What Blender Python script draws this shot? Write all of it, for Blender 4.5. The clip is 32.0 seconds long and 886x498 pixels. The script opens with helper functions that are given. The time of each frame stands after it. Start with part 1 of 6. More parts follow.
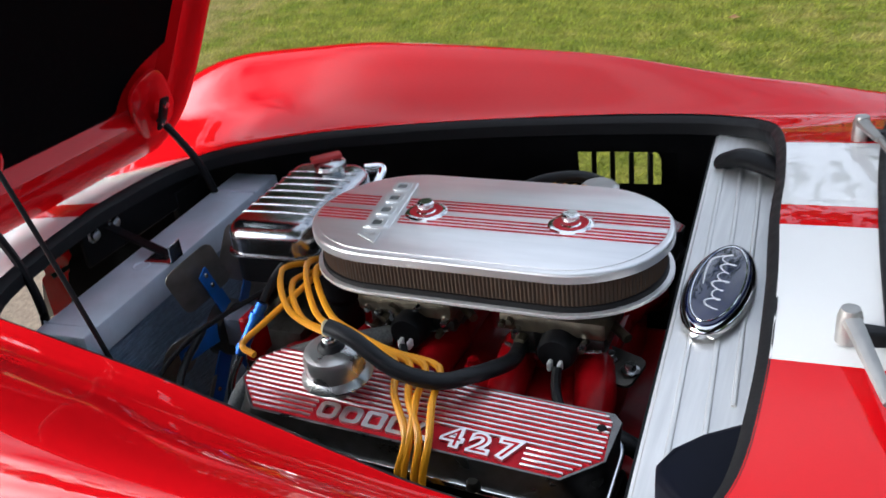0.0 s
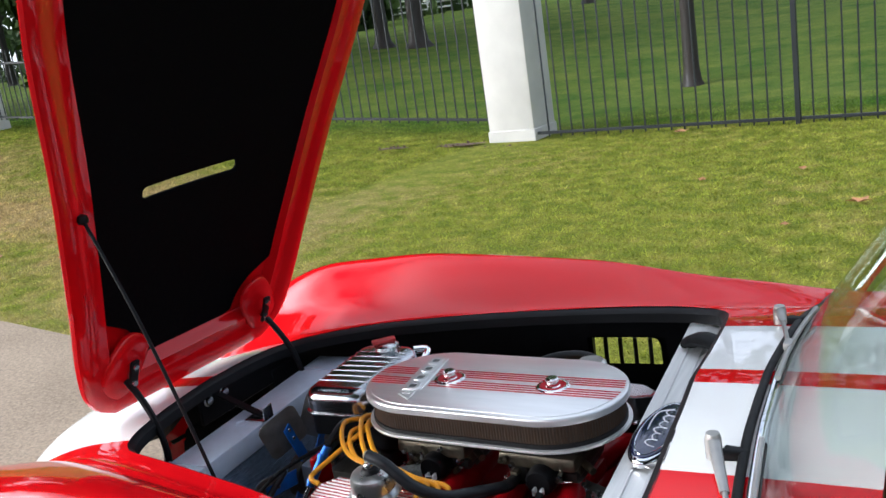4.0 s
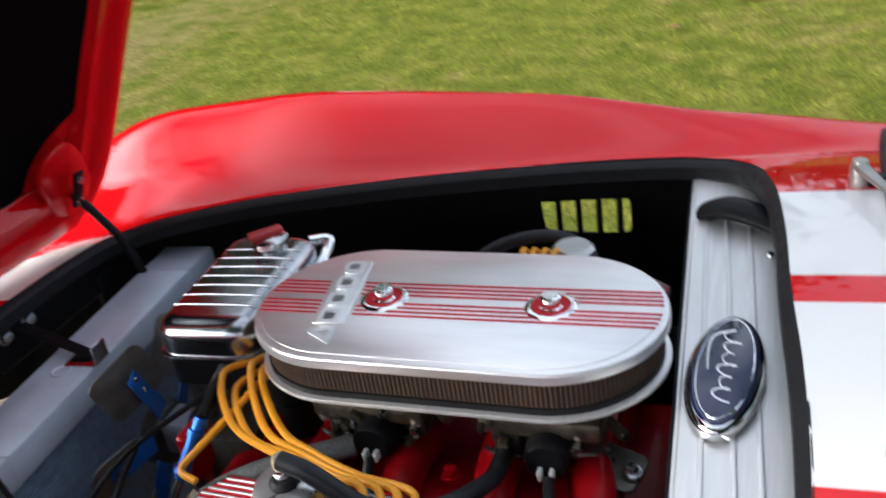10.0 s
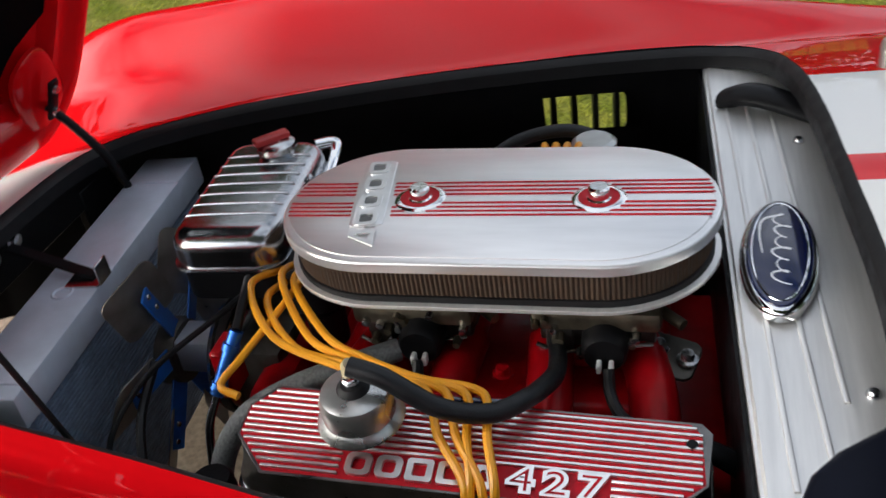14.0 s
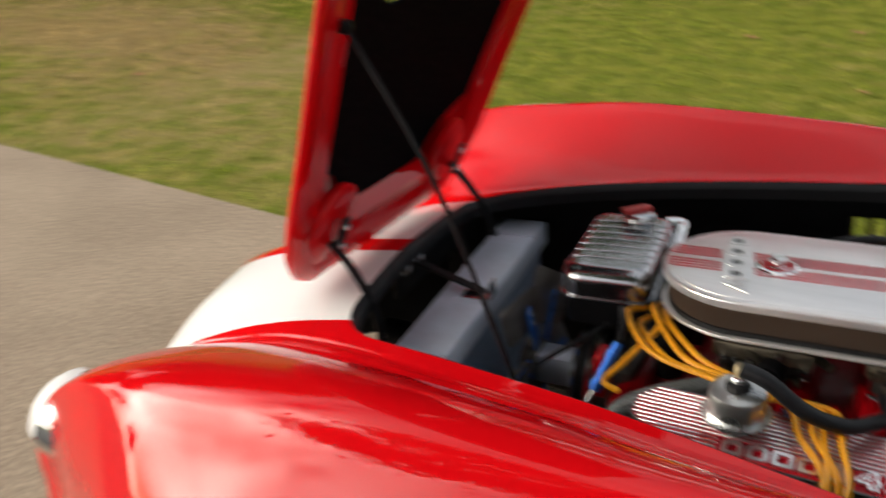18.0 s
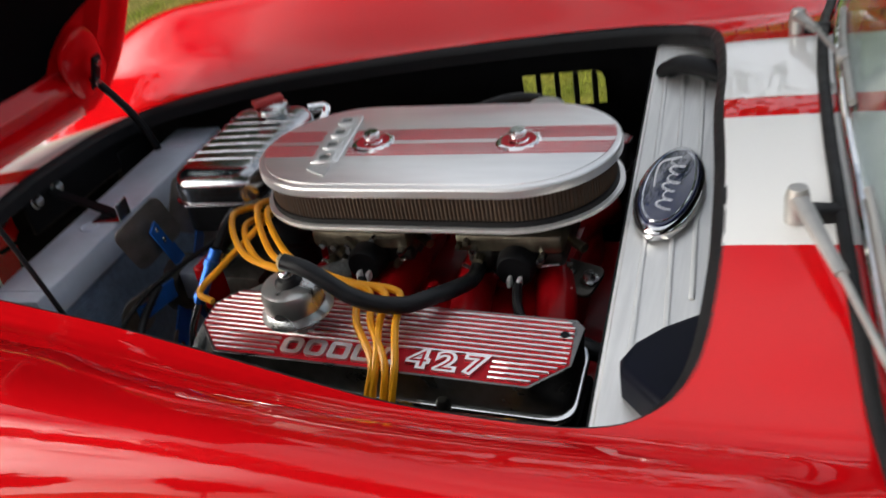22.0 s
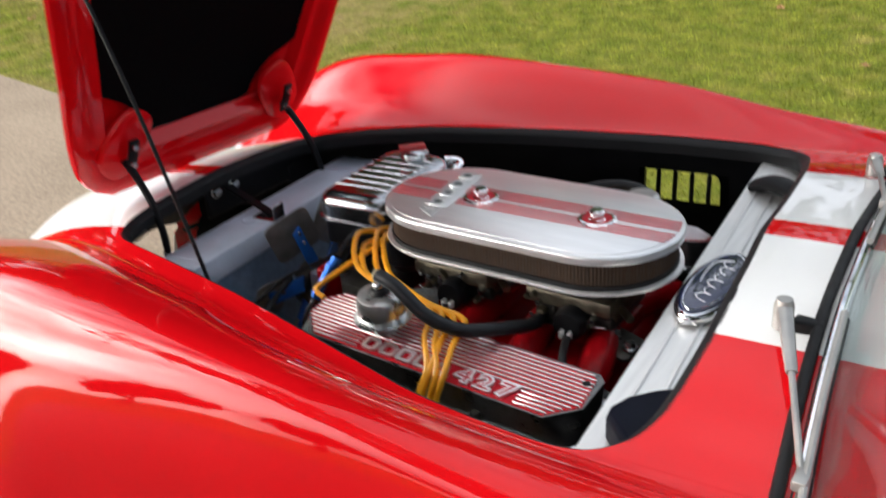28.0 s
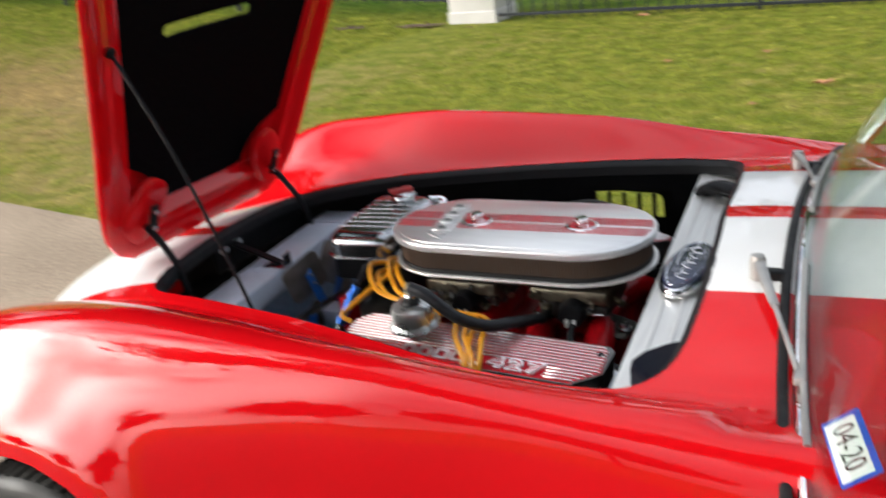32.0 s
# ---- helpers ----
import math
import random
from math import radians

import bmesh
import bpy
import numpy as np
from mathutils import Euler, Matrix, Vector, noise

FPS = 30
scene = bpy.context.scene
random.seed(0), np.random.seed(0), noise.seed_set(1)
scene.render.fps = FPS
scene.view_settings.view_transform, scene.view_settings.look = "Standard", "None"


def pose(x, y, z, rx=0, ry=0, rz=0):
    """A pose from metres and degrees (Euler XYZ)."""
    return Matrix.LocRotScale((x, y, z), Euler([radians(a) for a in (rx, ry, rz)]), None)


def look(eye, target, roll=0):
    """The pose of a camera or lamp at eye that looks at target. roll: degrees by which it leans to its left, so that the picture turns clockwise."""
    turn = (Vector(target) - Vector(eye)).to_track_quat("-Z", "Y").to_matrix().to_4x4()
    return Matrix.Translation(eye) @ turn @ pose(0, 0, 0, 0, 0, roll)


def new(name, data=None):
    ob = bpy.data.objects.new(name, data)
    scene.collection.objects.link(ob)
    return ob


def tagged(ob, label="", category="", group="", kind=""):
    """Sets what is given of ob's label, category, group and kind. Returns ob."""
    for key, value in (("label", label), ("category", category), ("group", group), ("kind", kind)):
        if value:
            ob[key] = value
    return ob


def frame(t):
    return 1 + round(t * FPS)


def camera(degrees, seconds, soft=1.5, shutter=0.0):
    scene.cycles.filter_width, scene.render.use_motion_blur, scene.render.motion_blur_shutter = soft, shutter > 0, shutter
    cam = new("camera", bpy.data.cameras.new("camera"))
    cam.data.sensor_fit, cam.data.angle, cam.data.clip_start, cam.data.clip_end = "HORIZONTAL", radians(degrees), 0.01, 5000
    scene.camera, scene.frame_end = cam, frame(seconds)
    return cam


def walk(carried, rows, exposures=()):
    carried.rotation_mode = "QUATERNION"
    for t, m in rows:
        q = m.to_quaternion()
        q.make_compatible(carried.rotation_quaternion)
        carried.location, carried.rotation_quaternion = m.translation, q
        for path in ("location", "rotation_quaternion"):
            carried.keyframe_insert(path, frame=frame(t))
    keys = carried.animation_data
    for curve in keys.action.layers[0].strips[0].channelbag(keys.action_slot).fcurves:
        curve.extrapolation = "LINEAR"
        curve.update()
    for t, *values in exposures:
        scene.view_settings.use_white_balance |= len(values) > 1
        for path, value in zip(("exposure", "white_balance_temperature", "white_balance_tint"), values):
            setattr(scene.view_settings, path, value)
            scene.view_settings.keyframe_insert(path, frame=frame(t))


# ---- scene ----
cam = camera(51.8, 32.0, shutter=0.8)

PATH = [
    (0, (0.512, -1.127, 1.393), (-0.323, 0.441, 0.475), -6.7),
    (0.5, (0.52, -1.213, 1.405), (-0.251, 0.431, 0.565), -7.2),
    (1, (0.542, -1.339, 1.452), (-0.094, 0.4, 0.697), -6.9),
    (1.5, (0.613, -1.402, 1.464), (-0.141, 0.308, 0.752), -6.0),
    (2, (0.734, -1.414, 1.482), (-0.204, 0.245, 0.875), -6.0),
    (2.5, (0.824, -1.447, 1.496), (-0.24, 0.165, 0.975), -6.0),
    (3, (0.87, -1.472, 1.509), (-0.201, 0.152, 1.046), -7.8),
    (3.5, (0.882, -1.484, 1.511), (-0.178, 0.14, 1.023), -8.5),
    (5.5, (0.899, -1.476, 1.527), (-0.178, 0.153, 1.096), -8.9),
    (6, (0.891, -1.477, 1.526), (-0.223, 0.12, 1.069), -8.6),
    (6.5, (0.879, -1.469, 1.519), (-0.25, 0.114, 1.052), -8.1),
    (7, (0.838, -1.447, 1.508), (-0.327, 0.107, 1.03), -7.8),
    (7.5, (0.755, -1.386, 1.497), (-0.285, 0.225, 0.928), -8.1),
    (8, (0.637, -1.329, 1.493), (-0.289, 0.332, 0.874), -10.6),
    (8.5, (0.522, -1.292, 1.5), (-0.372, 0.394, 0.9), -10.6),
    (9, (0.463, -1.164, 1.471), (-0.471, 0.477, 0.812), -10.0),
    (9.5, (0.439, -1.022, 1.435), (-0.453, 0.599, 0.677), -9.0),
    (10, (0.416, -0.946, 1.409), (-0.318, 0.677, 0.5), -8.9),
    (10.5, (0.393, -0.94, 1.409), (-0.263, 0.68, 0.437), -10.4),
    (11, (0.399, -0.945, 1.386), (-0.248, 0.636, 0.344), -9.7),
    (11.5, (0.395, -0.951, 1.387), (-0.373, 0.568, 0.337), -9.4),
    (12, (0.387, -0.967, 1.375), (-0.421, 0.543, 0.341), -8.0),
    (12.5, (0.371, -0.965, 1.373), (-0.41, 0.514, 0.277), -7.4),
    (13, (0.35, -0.958, 1.376), (-0.45, 0.49, 0.252), -7.1),
    (13.5, (0.277, -0.944, 1.373), (-0.395, 0.577, 0.262), -7.3),
    (15.5, (0.21, -1.222, 1.471), (-0.206, 0.448, 0.453), -10.2),
    (16, (0.106, -1.306, 1.45), (-0.352, 0.412, 0.533), -6.2),
    (16.5, (0.016, -1.378, 1.471), (-0.491, 0.327, 0.557), -5.0),
    (17, (-0.034, -1.448, 1.475), (-0.559, 0.263, 0.583), -5.0),
    (17.5, (-0.047, -1.479, 1.494), (-0.62, 0.189, 0.55), -5.4),
    (18, (0.077, -1.447, 1.468), (-0.83, 0.14, 0.657), -3.9),
    (18.5, (0.188, -1.468, 1.465), (-1.032, -0.073, 0.715), -4.1),
    (19, (0.375, -1.53, 1.457), (-0.906, -0.159, 0.766), -5.0),
    (19.5, (0.586, -1.503, 1.398), (-0.564, -0.059, 0.63), -3.6),
    (20, (0.785, -1.45, 1.396), (-0.366, 0.018, 0.673), -2.4),
    (20.5, (0.857, -1.361, 1.379), (-0.317, 0.042, 0.571), -6.9),
    (21, (0.754, -1.294, 1.389), (-0.245, 0.205, 0.52), -8.7),
    (21.5, (0.624, -1.241, 1.376), (-0.154, 0.356, 0.456), -11.0),
    (22, (0.521, -1.14, 1.349), (-0.226, 0.415, 0.337), -10.7),
    (22.5, (0.432, -0.984, 1.319), (-0.249, 0.482, 0.141), -10.2),
    (23, (0.35, -0.921, 1.313), (-0.28, 0.492, 0.045), -8.3),
    (23.5, (0.282, -0.889, 1.321), (-0.182, 0.548, 0.009), -9.0),
    (24, (0.267, -0.884, 1.319), (-0.141, 0.564, 0.001), -9.8),
    (24.5, (0.308, -0.899, 1.326), (-0.202, 0.537, 0.03), -8.9),
    (25, (0.345, -0.933, 1.318), (-0.345, 0.461, 0.062), -6.3),
    (25.5, (0.393, -1.006, 1.348), (-0.356, 0.45, 0.2), -7.0),
    (27.5, (0.731, -1.203, 1.413), (-0.254, 0.224, 0.416), -4.4),
    (28, (0.765, -1.286, 1.435), (-0.321, 0.157, 0.575), -3.8),
    (28.5, (0.781, -1.419, 1.46), (-0.256, 0.115, 0.705), -5.9),
    (29, (0.823, -1.527, 1.466), (-0.151, 0.063, 0.741), -7.4),
    (29.5, (0.88, -1.555, 1.477), (-0.182, -0.018, 0.762), -7.0),
    (30, (0.974, -1.543, 1.477), (-0.19, -0.074, 0.778), -5.8),
    (30.5, (1.022, -1.544, 1.466), (-0.232, -0.153, 0.765), -4.1),
    (31, (0.963, -1.563, 1.469), (-0.247, -0.138, 0.759), -4.9),
    (31.5, (0.844, -1.612, 1.473), (-0.276, -0.098, 0.801), -8.4),
    (32, (0.746, -1.626, 1.446), (-0.195, -0.014, 0.728), -7.2),
]
walk(cam, [(t, look(eye, target, roll)) for t, eye, target, roll in PATH], exposures=((0.0, -0.48, 5650, 10), (3.0, -0.42, 5600, 10), (7.0, -0.39, 5650, 10), (9.0, -0.30, 5750, 10), (11.0, -0.48, 5850, 10), (13.0, -0.58, 6000, 10), (16.0, -0.86, 6350, 10), (17.0, -0.93, 6500, 10), (19.0, -0.80, 6750, 10), (20.0, -0.82, 6500, 10), (22.0, -0.78, 6300, 10), (24.0, -0.50, 6200, 10), (25.0, -0.40, 6200, 10), (28.0, -0.40, 6150, 10), (32.0, -0.40, 6150, 10)))

CAR = new("sports_car")
CAR.rotation_euler = (0, 0, radians(2.0))
tagged(CAR, "open red roadster with white stripes and raised bonnet on concrete drive", "car")


# ---- light ----
world = bpy.data.worlds.new("sky")
scene.world = world
world.use_nodes = True
wn, wl = world.node_tree.nodes, world.node_tree.links
sky = wn.new("ShaderNodeTexSky")
sky.sky_type, sky.sun_disc = "NISHITA", False
sky.sun_elevation, sky.sun_rotation = radians(19), radians(243)
wmap = wn.new("ShaderNodeTexCoord")
wstr = wn.new("ShaderNodeMapping")
wstr.inputs["Scale"].default_value = (1.0, 1.0, 2.2)
cloud = wn.new("ShaderNodeTexNoise")
cloud.inputs["Scale"].default_value, cloud.inputs["Detail"].default_value = 1.7, 3.5
cloud.inputs["Roughness"].default_value = 0.58
ramp = wn.new("ShaderNodeValToRGB")
ramp.color_ramp.elements[0].position, ramp.color_ramp.elements[1].position = 0.33, 0.62
wmix = wn.new("ShaderNodeMixRGB")
# clouds glow more brightly towards the sun behind them
toward = wn.new("ShaderNodeVectorMath")
toward.operation = "DOT_PRODUCT"
toward.inputs[1].default_value = Vector((-8.0, -4.0, 3.0)).normalized()
near_sun = wn.new("ShaderNodeValToRGB")
near_sun.color_ramp.interpolation = "EASE"
near_sun.color_ramp.elements[0].position, near_sun.color_ramp.elements[1].position = 0.0, 0.98
near_sun.color_ramp.elements[0].color, near_sun.color_ramp.elements[1].color = (0.135, 0.138, 0.144, 1), (2.4, 2.25, 2.0, 1)
near_sun.color_ramp.elements.new(0.50).color = (0.145, 0.146, 0.148, 1)
near_sun.color_ramp.elements.new(0.70).color = (0.30, 0.296, 0.29, 1)
near_sun.color_ramp.elements.new(0.88).color = (0.95, 0.92, 0.86, 1)
cloud_light = wn.new("ShaderNodeVectorMath")
cloud_light.operation = "SCALE"
cloud_light.inputs["Scale"].default_value = 90.0
wl.new(wmap.outputs["Generated"], toward.inputs[0])
wl.new(toward.outputs["Value"], near_sun.inputs["Fac"])
wl.new(near_sun.outputs["Color"], cloud_light.inputs[0])
wl.new(cloud_light.outputs["Vector"], wmix.inputs["Color2"])
wl.new(wmap.outputs["Generated"], wstr.inputs["Vector"])
wl.new(wstr.outputs["Vector"], cloud.inputs["Vector"])
wl.new(cloud.outputs["Fac"], ramp.inputs["Fac"])
wl.new(ramp.outputs["Color"], wmix.inputs["Fac"])
wl.new(sky.outputs["Color"], wmix.inputs["Color1"])
wl.new(wmix.outputs["Color"], wn["Background"].inputs["Color"])
wn["Background"].inputs["Strength"].default_value = 0.15

sun = new("sun", bpy.data.lights.new("sun", "SUN"))
sun.data.energy, sun.data.angle, sun.data.color = 0.5, radians(60), (1.0, 0.93, 0.84)
sun.matrix_world = look((-8.0, -4.0, 3.0), (0, 0, 0))


# ---- materials ----
def mat(name, color, rough=0.5, metal=0.0, vary=0.0, scale=30.0, bump=0.0, bump_scale=200.0, coat=0.0, spec=0.5, stretch=(1, 1, 1), island=0.0):
    m = bpy.data.materials.new(name)
    m.use_nodes = True
    n, l = m.node_tree.nodes, m.node_tree.links
    b = n["Principled BSDF"]
    b.inputs["Base Color"].default_value = (*color, 1)
    b.inputs["Roughness"].default_value, b.inputs["Metallic"].default_value = rough, metal
    b.inputs["Coat Weight"].default_value, b.inputs["Coat Roughness"].default_value = coat, 0.03
    b.inputs["Coat IOR"].default_value = 1.45
    b.inputs["Specular IOR Level"].default_value = spec
    tc = n.new("ShaderNodeTexCoord")
    mp = n.new("ShaderNodeMapping")
    mp.inputs["Scale"].default_value = stretch
    l.new(tc.outputs["Object"], mp.inputs["Vector"])
    if vary:
        t = n.new("ShaderNodeTexNoise")
        t.inputs["Scale"].default_value, t.inputs["Detail"].default_value = scale, 5
        l.new(mp.outputs["Vector"], t.inputs["Vector"])
        r = n.new("ShaderNodeMapRange")
        r.inputs["From Min"].default_value, r.inputs["From Max"].default_value = 0.3, 0.7
        r.inputs["To Min"].default_value, r.inputs["To Max"].default_value = 1 - vary, 1 + vary
        l.new(t.outputs["Fac"], r.inputs["Value"])
        mx = n.new("ShaderNodeVectorMath")
        mx.operation = "SCALE"
        mx.inputs[0].default_value = color
        l.new(r.outputs["Result"], mx.inputs["Scale"])
        l.new(mx.outputs["Vector"], b.inputs["Base Color"])
        rr = n.new("ShaderNodeMapRange")
        rr.inputs["From Min"].default_value, rr.inputs["From Max"].default_value = 0.3, 0.7
        rr.inputs["To Min"].default_value, rr.inputs["To Max"].default_value = max(rough * (1 - vary), 0), min(rough * (1 + vary), 1)
        l.new(t.outputs["Fac"], rr.inputs["Value"])
        l.new(rr.outputs["Result"], b.inputs["Roughness"])
        if island:
            oi = n.new("ShaderNodeObjectInfo")
            r2 = n.new("ShaderNodeMapRange")
            r2.inputs["To Min"].default_value, r2.inputs["To Max"].default_value = 1 - island, 1 + island
            l.new(oi.outputs["Random"], r2.inputs["Value"])
            m2 = n.new("ShaderNodeVectorMath")
            m2.operation = "SCALE"
            l.new(mx.outputs["Vector"], m2.inputs[0])
            l.new(r2.outputs["Result"], m2.inputs["Scale"])
            l.new(m2.outputs["Vector"], b.inputs["Base Color"])
    if bump:
        t2 = n.new("ShaderNodeTexNoise")
        t2.inputs["Scale"].default_value, t2.inputs["Detail"].default_value = bump_scale, 4
        l.new(mp.outputs["Vector"], t2.inputs["Vector"])
        bp = n.new("ShaderNodeBump")
        bp.inputs["Strength"].default_value, bp.inputs["Distance"].default_value = bump, 0.004
        l.new(t2.outputs["Fac"], bp.inputs["Height"])
        l.new(bp.outputs["Normal"], b.inputs["Normal"])
    return m


def math_node(n, l, op, a, b=None, c=None):
    x = n.new("ShaderNodeMath")
    x.operation = op
    for i, v in enumerate((a, b, c)):
        if v is None:
            continue
        if isinstance(v, (int, float)):
            x.inputs[i].default_value = v
        else:
            l.new(v, x.inputs[i])
    return x.outputs[0]


RED = (0.62, 0.003, 0.006)


def striped_paint():
    """Red paint with two white stripes and a thin red line between them."""
    m = mat("red_paint_with_stripes", RED, 0.4, coat=1.0, spec=0.0)
    n, l = m.node_tree.nodes, m.node_tree.links
    b = n["Principled BSDF"]
    tc = n.new("ShaderNodeTexCoord")
    sp = n.new("ShaderNodeSeparateXYZ")
    l.new(tc.outputs["Object"], sp.inputs[0])
    ay = math_node(n, l, "ABSOLUTE", math_node(n, l, "SUBTRACT", sp.outputs["Y"], 0.011))
    inner = math_node(n, l, "GREATER_THAN", ay, 0.030)
    outer = math_node(n, l, "LESS_THAN", ay, 0.300)
    f = math_node(n, l, "MULTIPLY", inner, outer)
    mix = n.new("ShaderNodeMixRGB")
    mix.inputs["Color1"].default_value = (*RED, 1)
    mix.inputs["Color2"].default_value = (0.78, 0.78, 0.77, 1)
    l.new(f, mix.inputs["Fac"])
    l.new(mix.outputs["Color"], b.inputs["Base Color"])
    t = n.new("ShaderNodeTexNoise")
    t.inputs["Scale"].default_value, t.inputs["Detail"].default_value = 9, 2
    l.new(tc.outputs["Object"], t.inputs["Vector"])
    bp = n.new("ShaderNodeBump")
    bp.inputs["Strength"].default_value, bp.inputs["Distance"].default_value = 0.03, 0.01
    l.new(t.outputs["Fac"], bp.inputs["Height"])
    l.new(bp.outputs["Normal"], b.inputs["Coat Normal"])
    return m


M_PAINT = striped_paint()
M_RED = mat("red_paint", RED, 0.4, coat=1.0, spec=0.0)
M_DARKRED = mat("red_engine_enamel", (0.30, 0.001, 0.004), 0.36, vary=0.22, scale=25, coat=0.12, spec=0.12, bump=0.12, bump_scale=80)
M_FINRED = mat("red_crackle_enamel", (0.47, 0.002, 0.012), 0.5, vary=0.12, scale=60, bump=0.2, bump_scale=500, spec=0.25)
M_SKIRT = mat("cast_aluminium_skirt", (0.19, 0.188, 0.185), 0.36, 0.95, vary=0.3, scale=30, bump=0.08, bump_scale=120)
M_ALU = mat("polished_aluminium", (0.88, 0.88, 0.88), 0.15, 1.0, vary=0.06, scale=7)
M_LID = mat("satin_spun_aluminium", (0.86, 0.86, 0.86), 0.32, 0.78, vary=0.06, scale=7, bump=0.012, bump_scale=60, stretch=(1, 6, 1))
M_BRUSH = mat("brushed_aluminium", (0.84, 0.83, 0.81), 0.36, 0.72, vary=0.07, scale=8, bump=0.03, bump_scale=90, stretch=(14, 1, 4))
M_FIN = mat("machined_fin_metal", (0.88, 0.87, 0.87), 0.33, 0.92, vary=0.1, scale=40)
M_GALV = mat("dull_galvanised_steel", (0.52, 0.53, 0.52), 0.30, 0.9, vary=0.2, scale=22, bump=0.05, bump_scale=80)
M_TANK = mat("dark_chrome", (0.42, 0.425, 0.44), 0.20, 1.0, vary=0.2, scale=14, bump=0.06, bump_scale=45)
M_WIPER = mat("dull_wiper_metal", (0.42, 0.41, 0.39), 0.45, 0.8, vary=0.15, scale=20)
M_CHROME = mat("chrome", (0.88, 0.89, 0.90), 0.05, 1.0)
M_RAD = mat("aluminium_radiator_tank", (0.66, 0.72, 0.83), 0.36, 0.2, vary=0.16, scale=10, bump=0.05, bump_scale=70)
M_CORE = mat("dark_radiator_core", (0.28, 0.35, 0.46), 0.45, 0.4, vary=0.2, scale=60)
M_BLACK = mat("satin_black", (0.007, 0.007, 0.008), 0.42, vary=0.25, scale=18, bump=0.1, spec=0.13)
M_FELT = mat("black_felt_liner", (0.0028, 0.0028, 0.0034), 0.95, vary=0.3, scale=80, bump=0.25, bump_scale=600, spec=0.03)
M_RUBBER = mat("black_rubber", (0.009, 0.009, 0.010), 0.55, vary=0.2, scale=40, bump=0.1, spec=0.25)
M_TYRE = mat("tyre_rubber", (0.016, 0.014, 0.012), 0.55, vary=0.25, scale=25, bump=0.2, bump_scale=150)
M_RIM = mat("grey_alloy", (0.42, 0.43, 0.45), 0.42, 0.85, vary=0.1, scale=14)
M_BLADE = mat("dull_fan_steel", (0.26, 0.245, 0.22), 0.42, 0.6, vary=0.4, scale=18, bump=0.1, bump_scale=60)
M_STEEL = mat("zinc_steel", (0.55, 0.56, 0.57), 0.24, 1.0, vary=0.18, scale=25)
M_DARKSTEEL = mat("dark_cast_metal", (0.10, 0.095, 0.085), 0.45, 0.8, vary=0.35, scale=45, bump=0.25, bump_scale=120)
M_BRONZE = mat("gold_zinc_carburettor_metal", (0.19, 0.165, 0.12), 0.42, 0.9, vary=0.3, scale=50, bump=0.2, bump_scale=120)
M_YELLOW = mat("yellow_silicone_lead", (0.80, 0.34, 0.008), 0.38, vary=0.06, scale=20)
M_HOSE = mat("black_hose", (0.010, 0.011, 0.013), 0.42, vary=0.2, scale=60, bump=0.15, bump_scale=400, spec=0.3)
M_BRAID = mat("grey_braided_hose", (0.17, 0.18, 0.18), 0.55, 0.2, vary=0.35, scale=260, bump=0.5, bump_scale=500)
M_BLUE = mat("blue_painted_steel", (0.02, 0.15, 0.58), 0.35, vary=0.2, scale=30)
M_BLUEANO = mat("blue_anodised", (0.02, 0.12, 0.48), 0.28, 0.6)
M_BADGEBLUE = mat("dark_blue_enamel", (0.006, 0.010, 0.055), 0.10, coat=1.0)
M_BRASS = mat("pale_nylon_fitting", (0.55, 0.46, 0.28), 0.35, 0.3)
M_WHITE = mat("white_plastic", (0.75, 0.75, 0.74), 0.4)
M_FILTER = mat("pleated_filter_paper", (0.050, 0.028, 0.015), 0.85, vary=0.35, scale=240, bump=0.2, stretch=(1, 1, 0.15))
M_CAPRED = mat("red_cap_lever", (0.45, 0.03, 0.03), 0.4, vary=0.15)
M_CONC_COL = mat("cream_painted_stucco", (0.60, 0.57, 0.53), 0.85, vary=0.07, scale=3, bump=0.3, bump_scale=60)
M_FOOT = mat("dark_moulded_plastic", (0.005, 0.006, 0.012), 0.42, vary=0.2, scale=18, spec=0.07)
M_IRON = mat("black_iron_paint", (0.008, 0.010, 0.013), 0.5, vary=0.2, scale=20)
M_BARK = mat("dark_bark", (0.026, 0.019, 0.015), 0.9, vary=0.6, scale=9, bump=0.8, bump_scale=30, stretch=(1, 1, 0.2))
M_LEAFDRY = mat("dry_brown_leaf", (0.42, 0.20, 0.09), 0.8, vary=0.3, scale=30)
M_RAIL = mat("white_rail_paint", (0.74, 0.74, 0.73), 0.6, vary=0.05)


def glass_mat():
    """A thin clear pane: what lies behind shows straight through, with a mirror sheen at a slant."""
    m = bpy.data.materials.new("windscreen_glass")
    m.use_nodes = True
    n, l = m.node_tree.nodes, m.node_tree.links
    n.remove(n["Principled BSDF"])
    tr, gl, mx, fr = n.new("ShaderNodeBsdfTransparent"), n.new("ShaderNodeBsdfGlossy"), n.new("ShaderNodeMixShader"), n.new("ShaderNodeLayerWeight")
    tr.inputs["Color"].default_value = (0.90, 0.93, 0.91, 1)
    gl.inputs["Roughness"].default_value = 0.02
    fr.inputs["Blend"].default_value = 0.5
    sheen = math_node(n, l, "ADD", math_node(n, l, "MULTIPLY", math_node(n, l, "POWER", fr.outputs["Facing"], 4.0), 0.55), 0.035)
    l.new(sheen, mx.inputs["Fac"])
    l.new(tr.outputs["BSDF"], mx.inputs[1])
    l.new(gl.outputs["BSDF"], mx.inputs[2])
    l.new(mx.outputs["Shader"], n["Material Output"].inputs["Surface"])
    return m


M_GLASS = glass_mat()


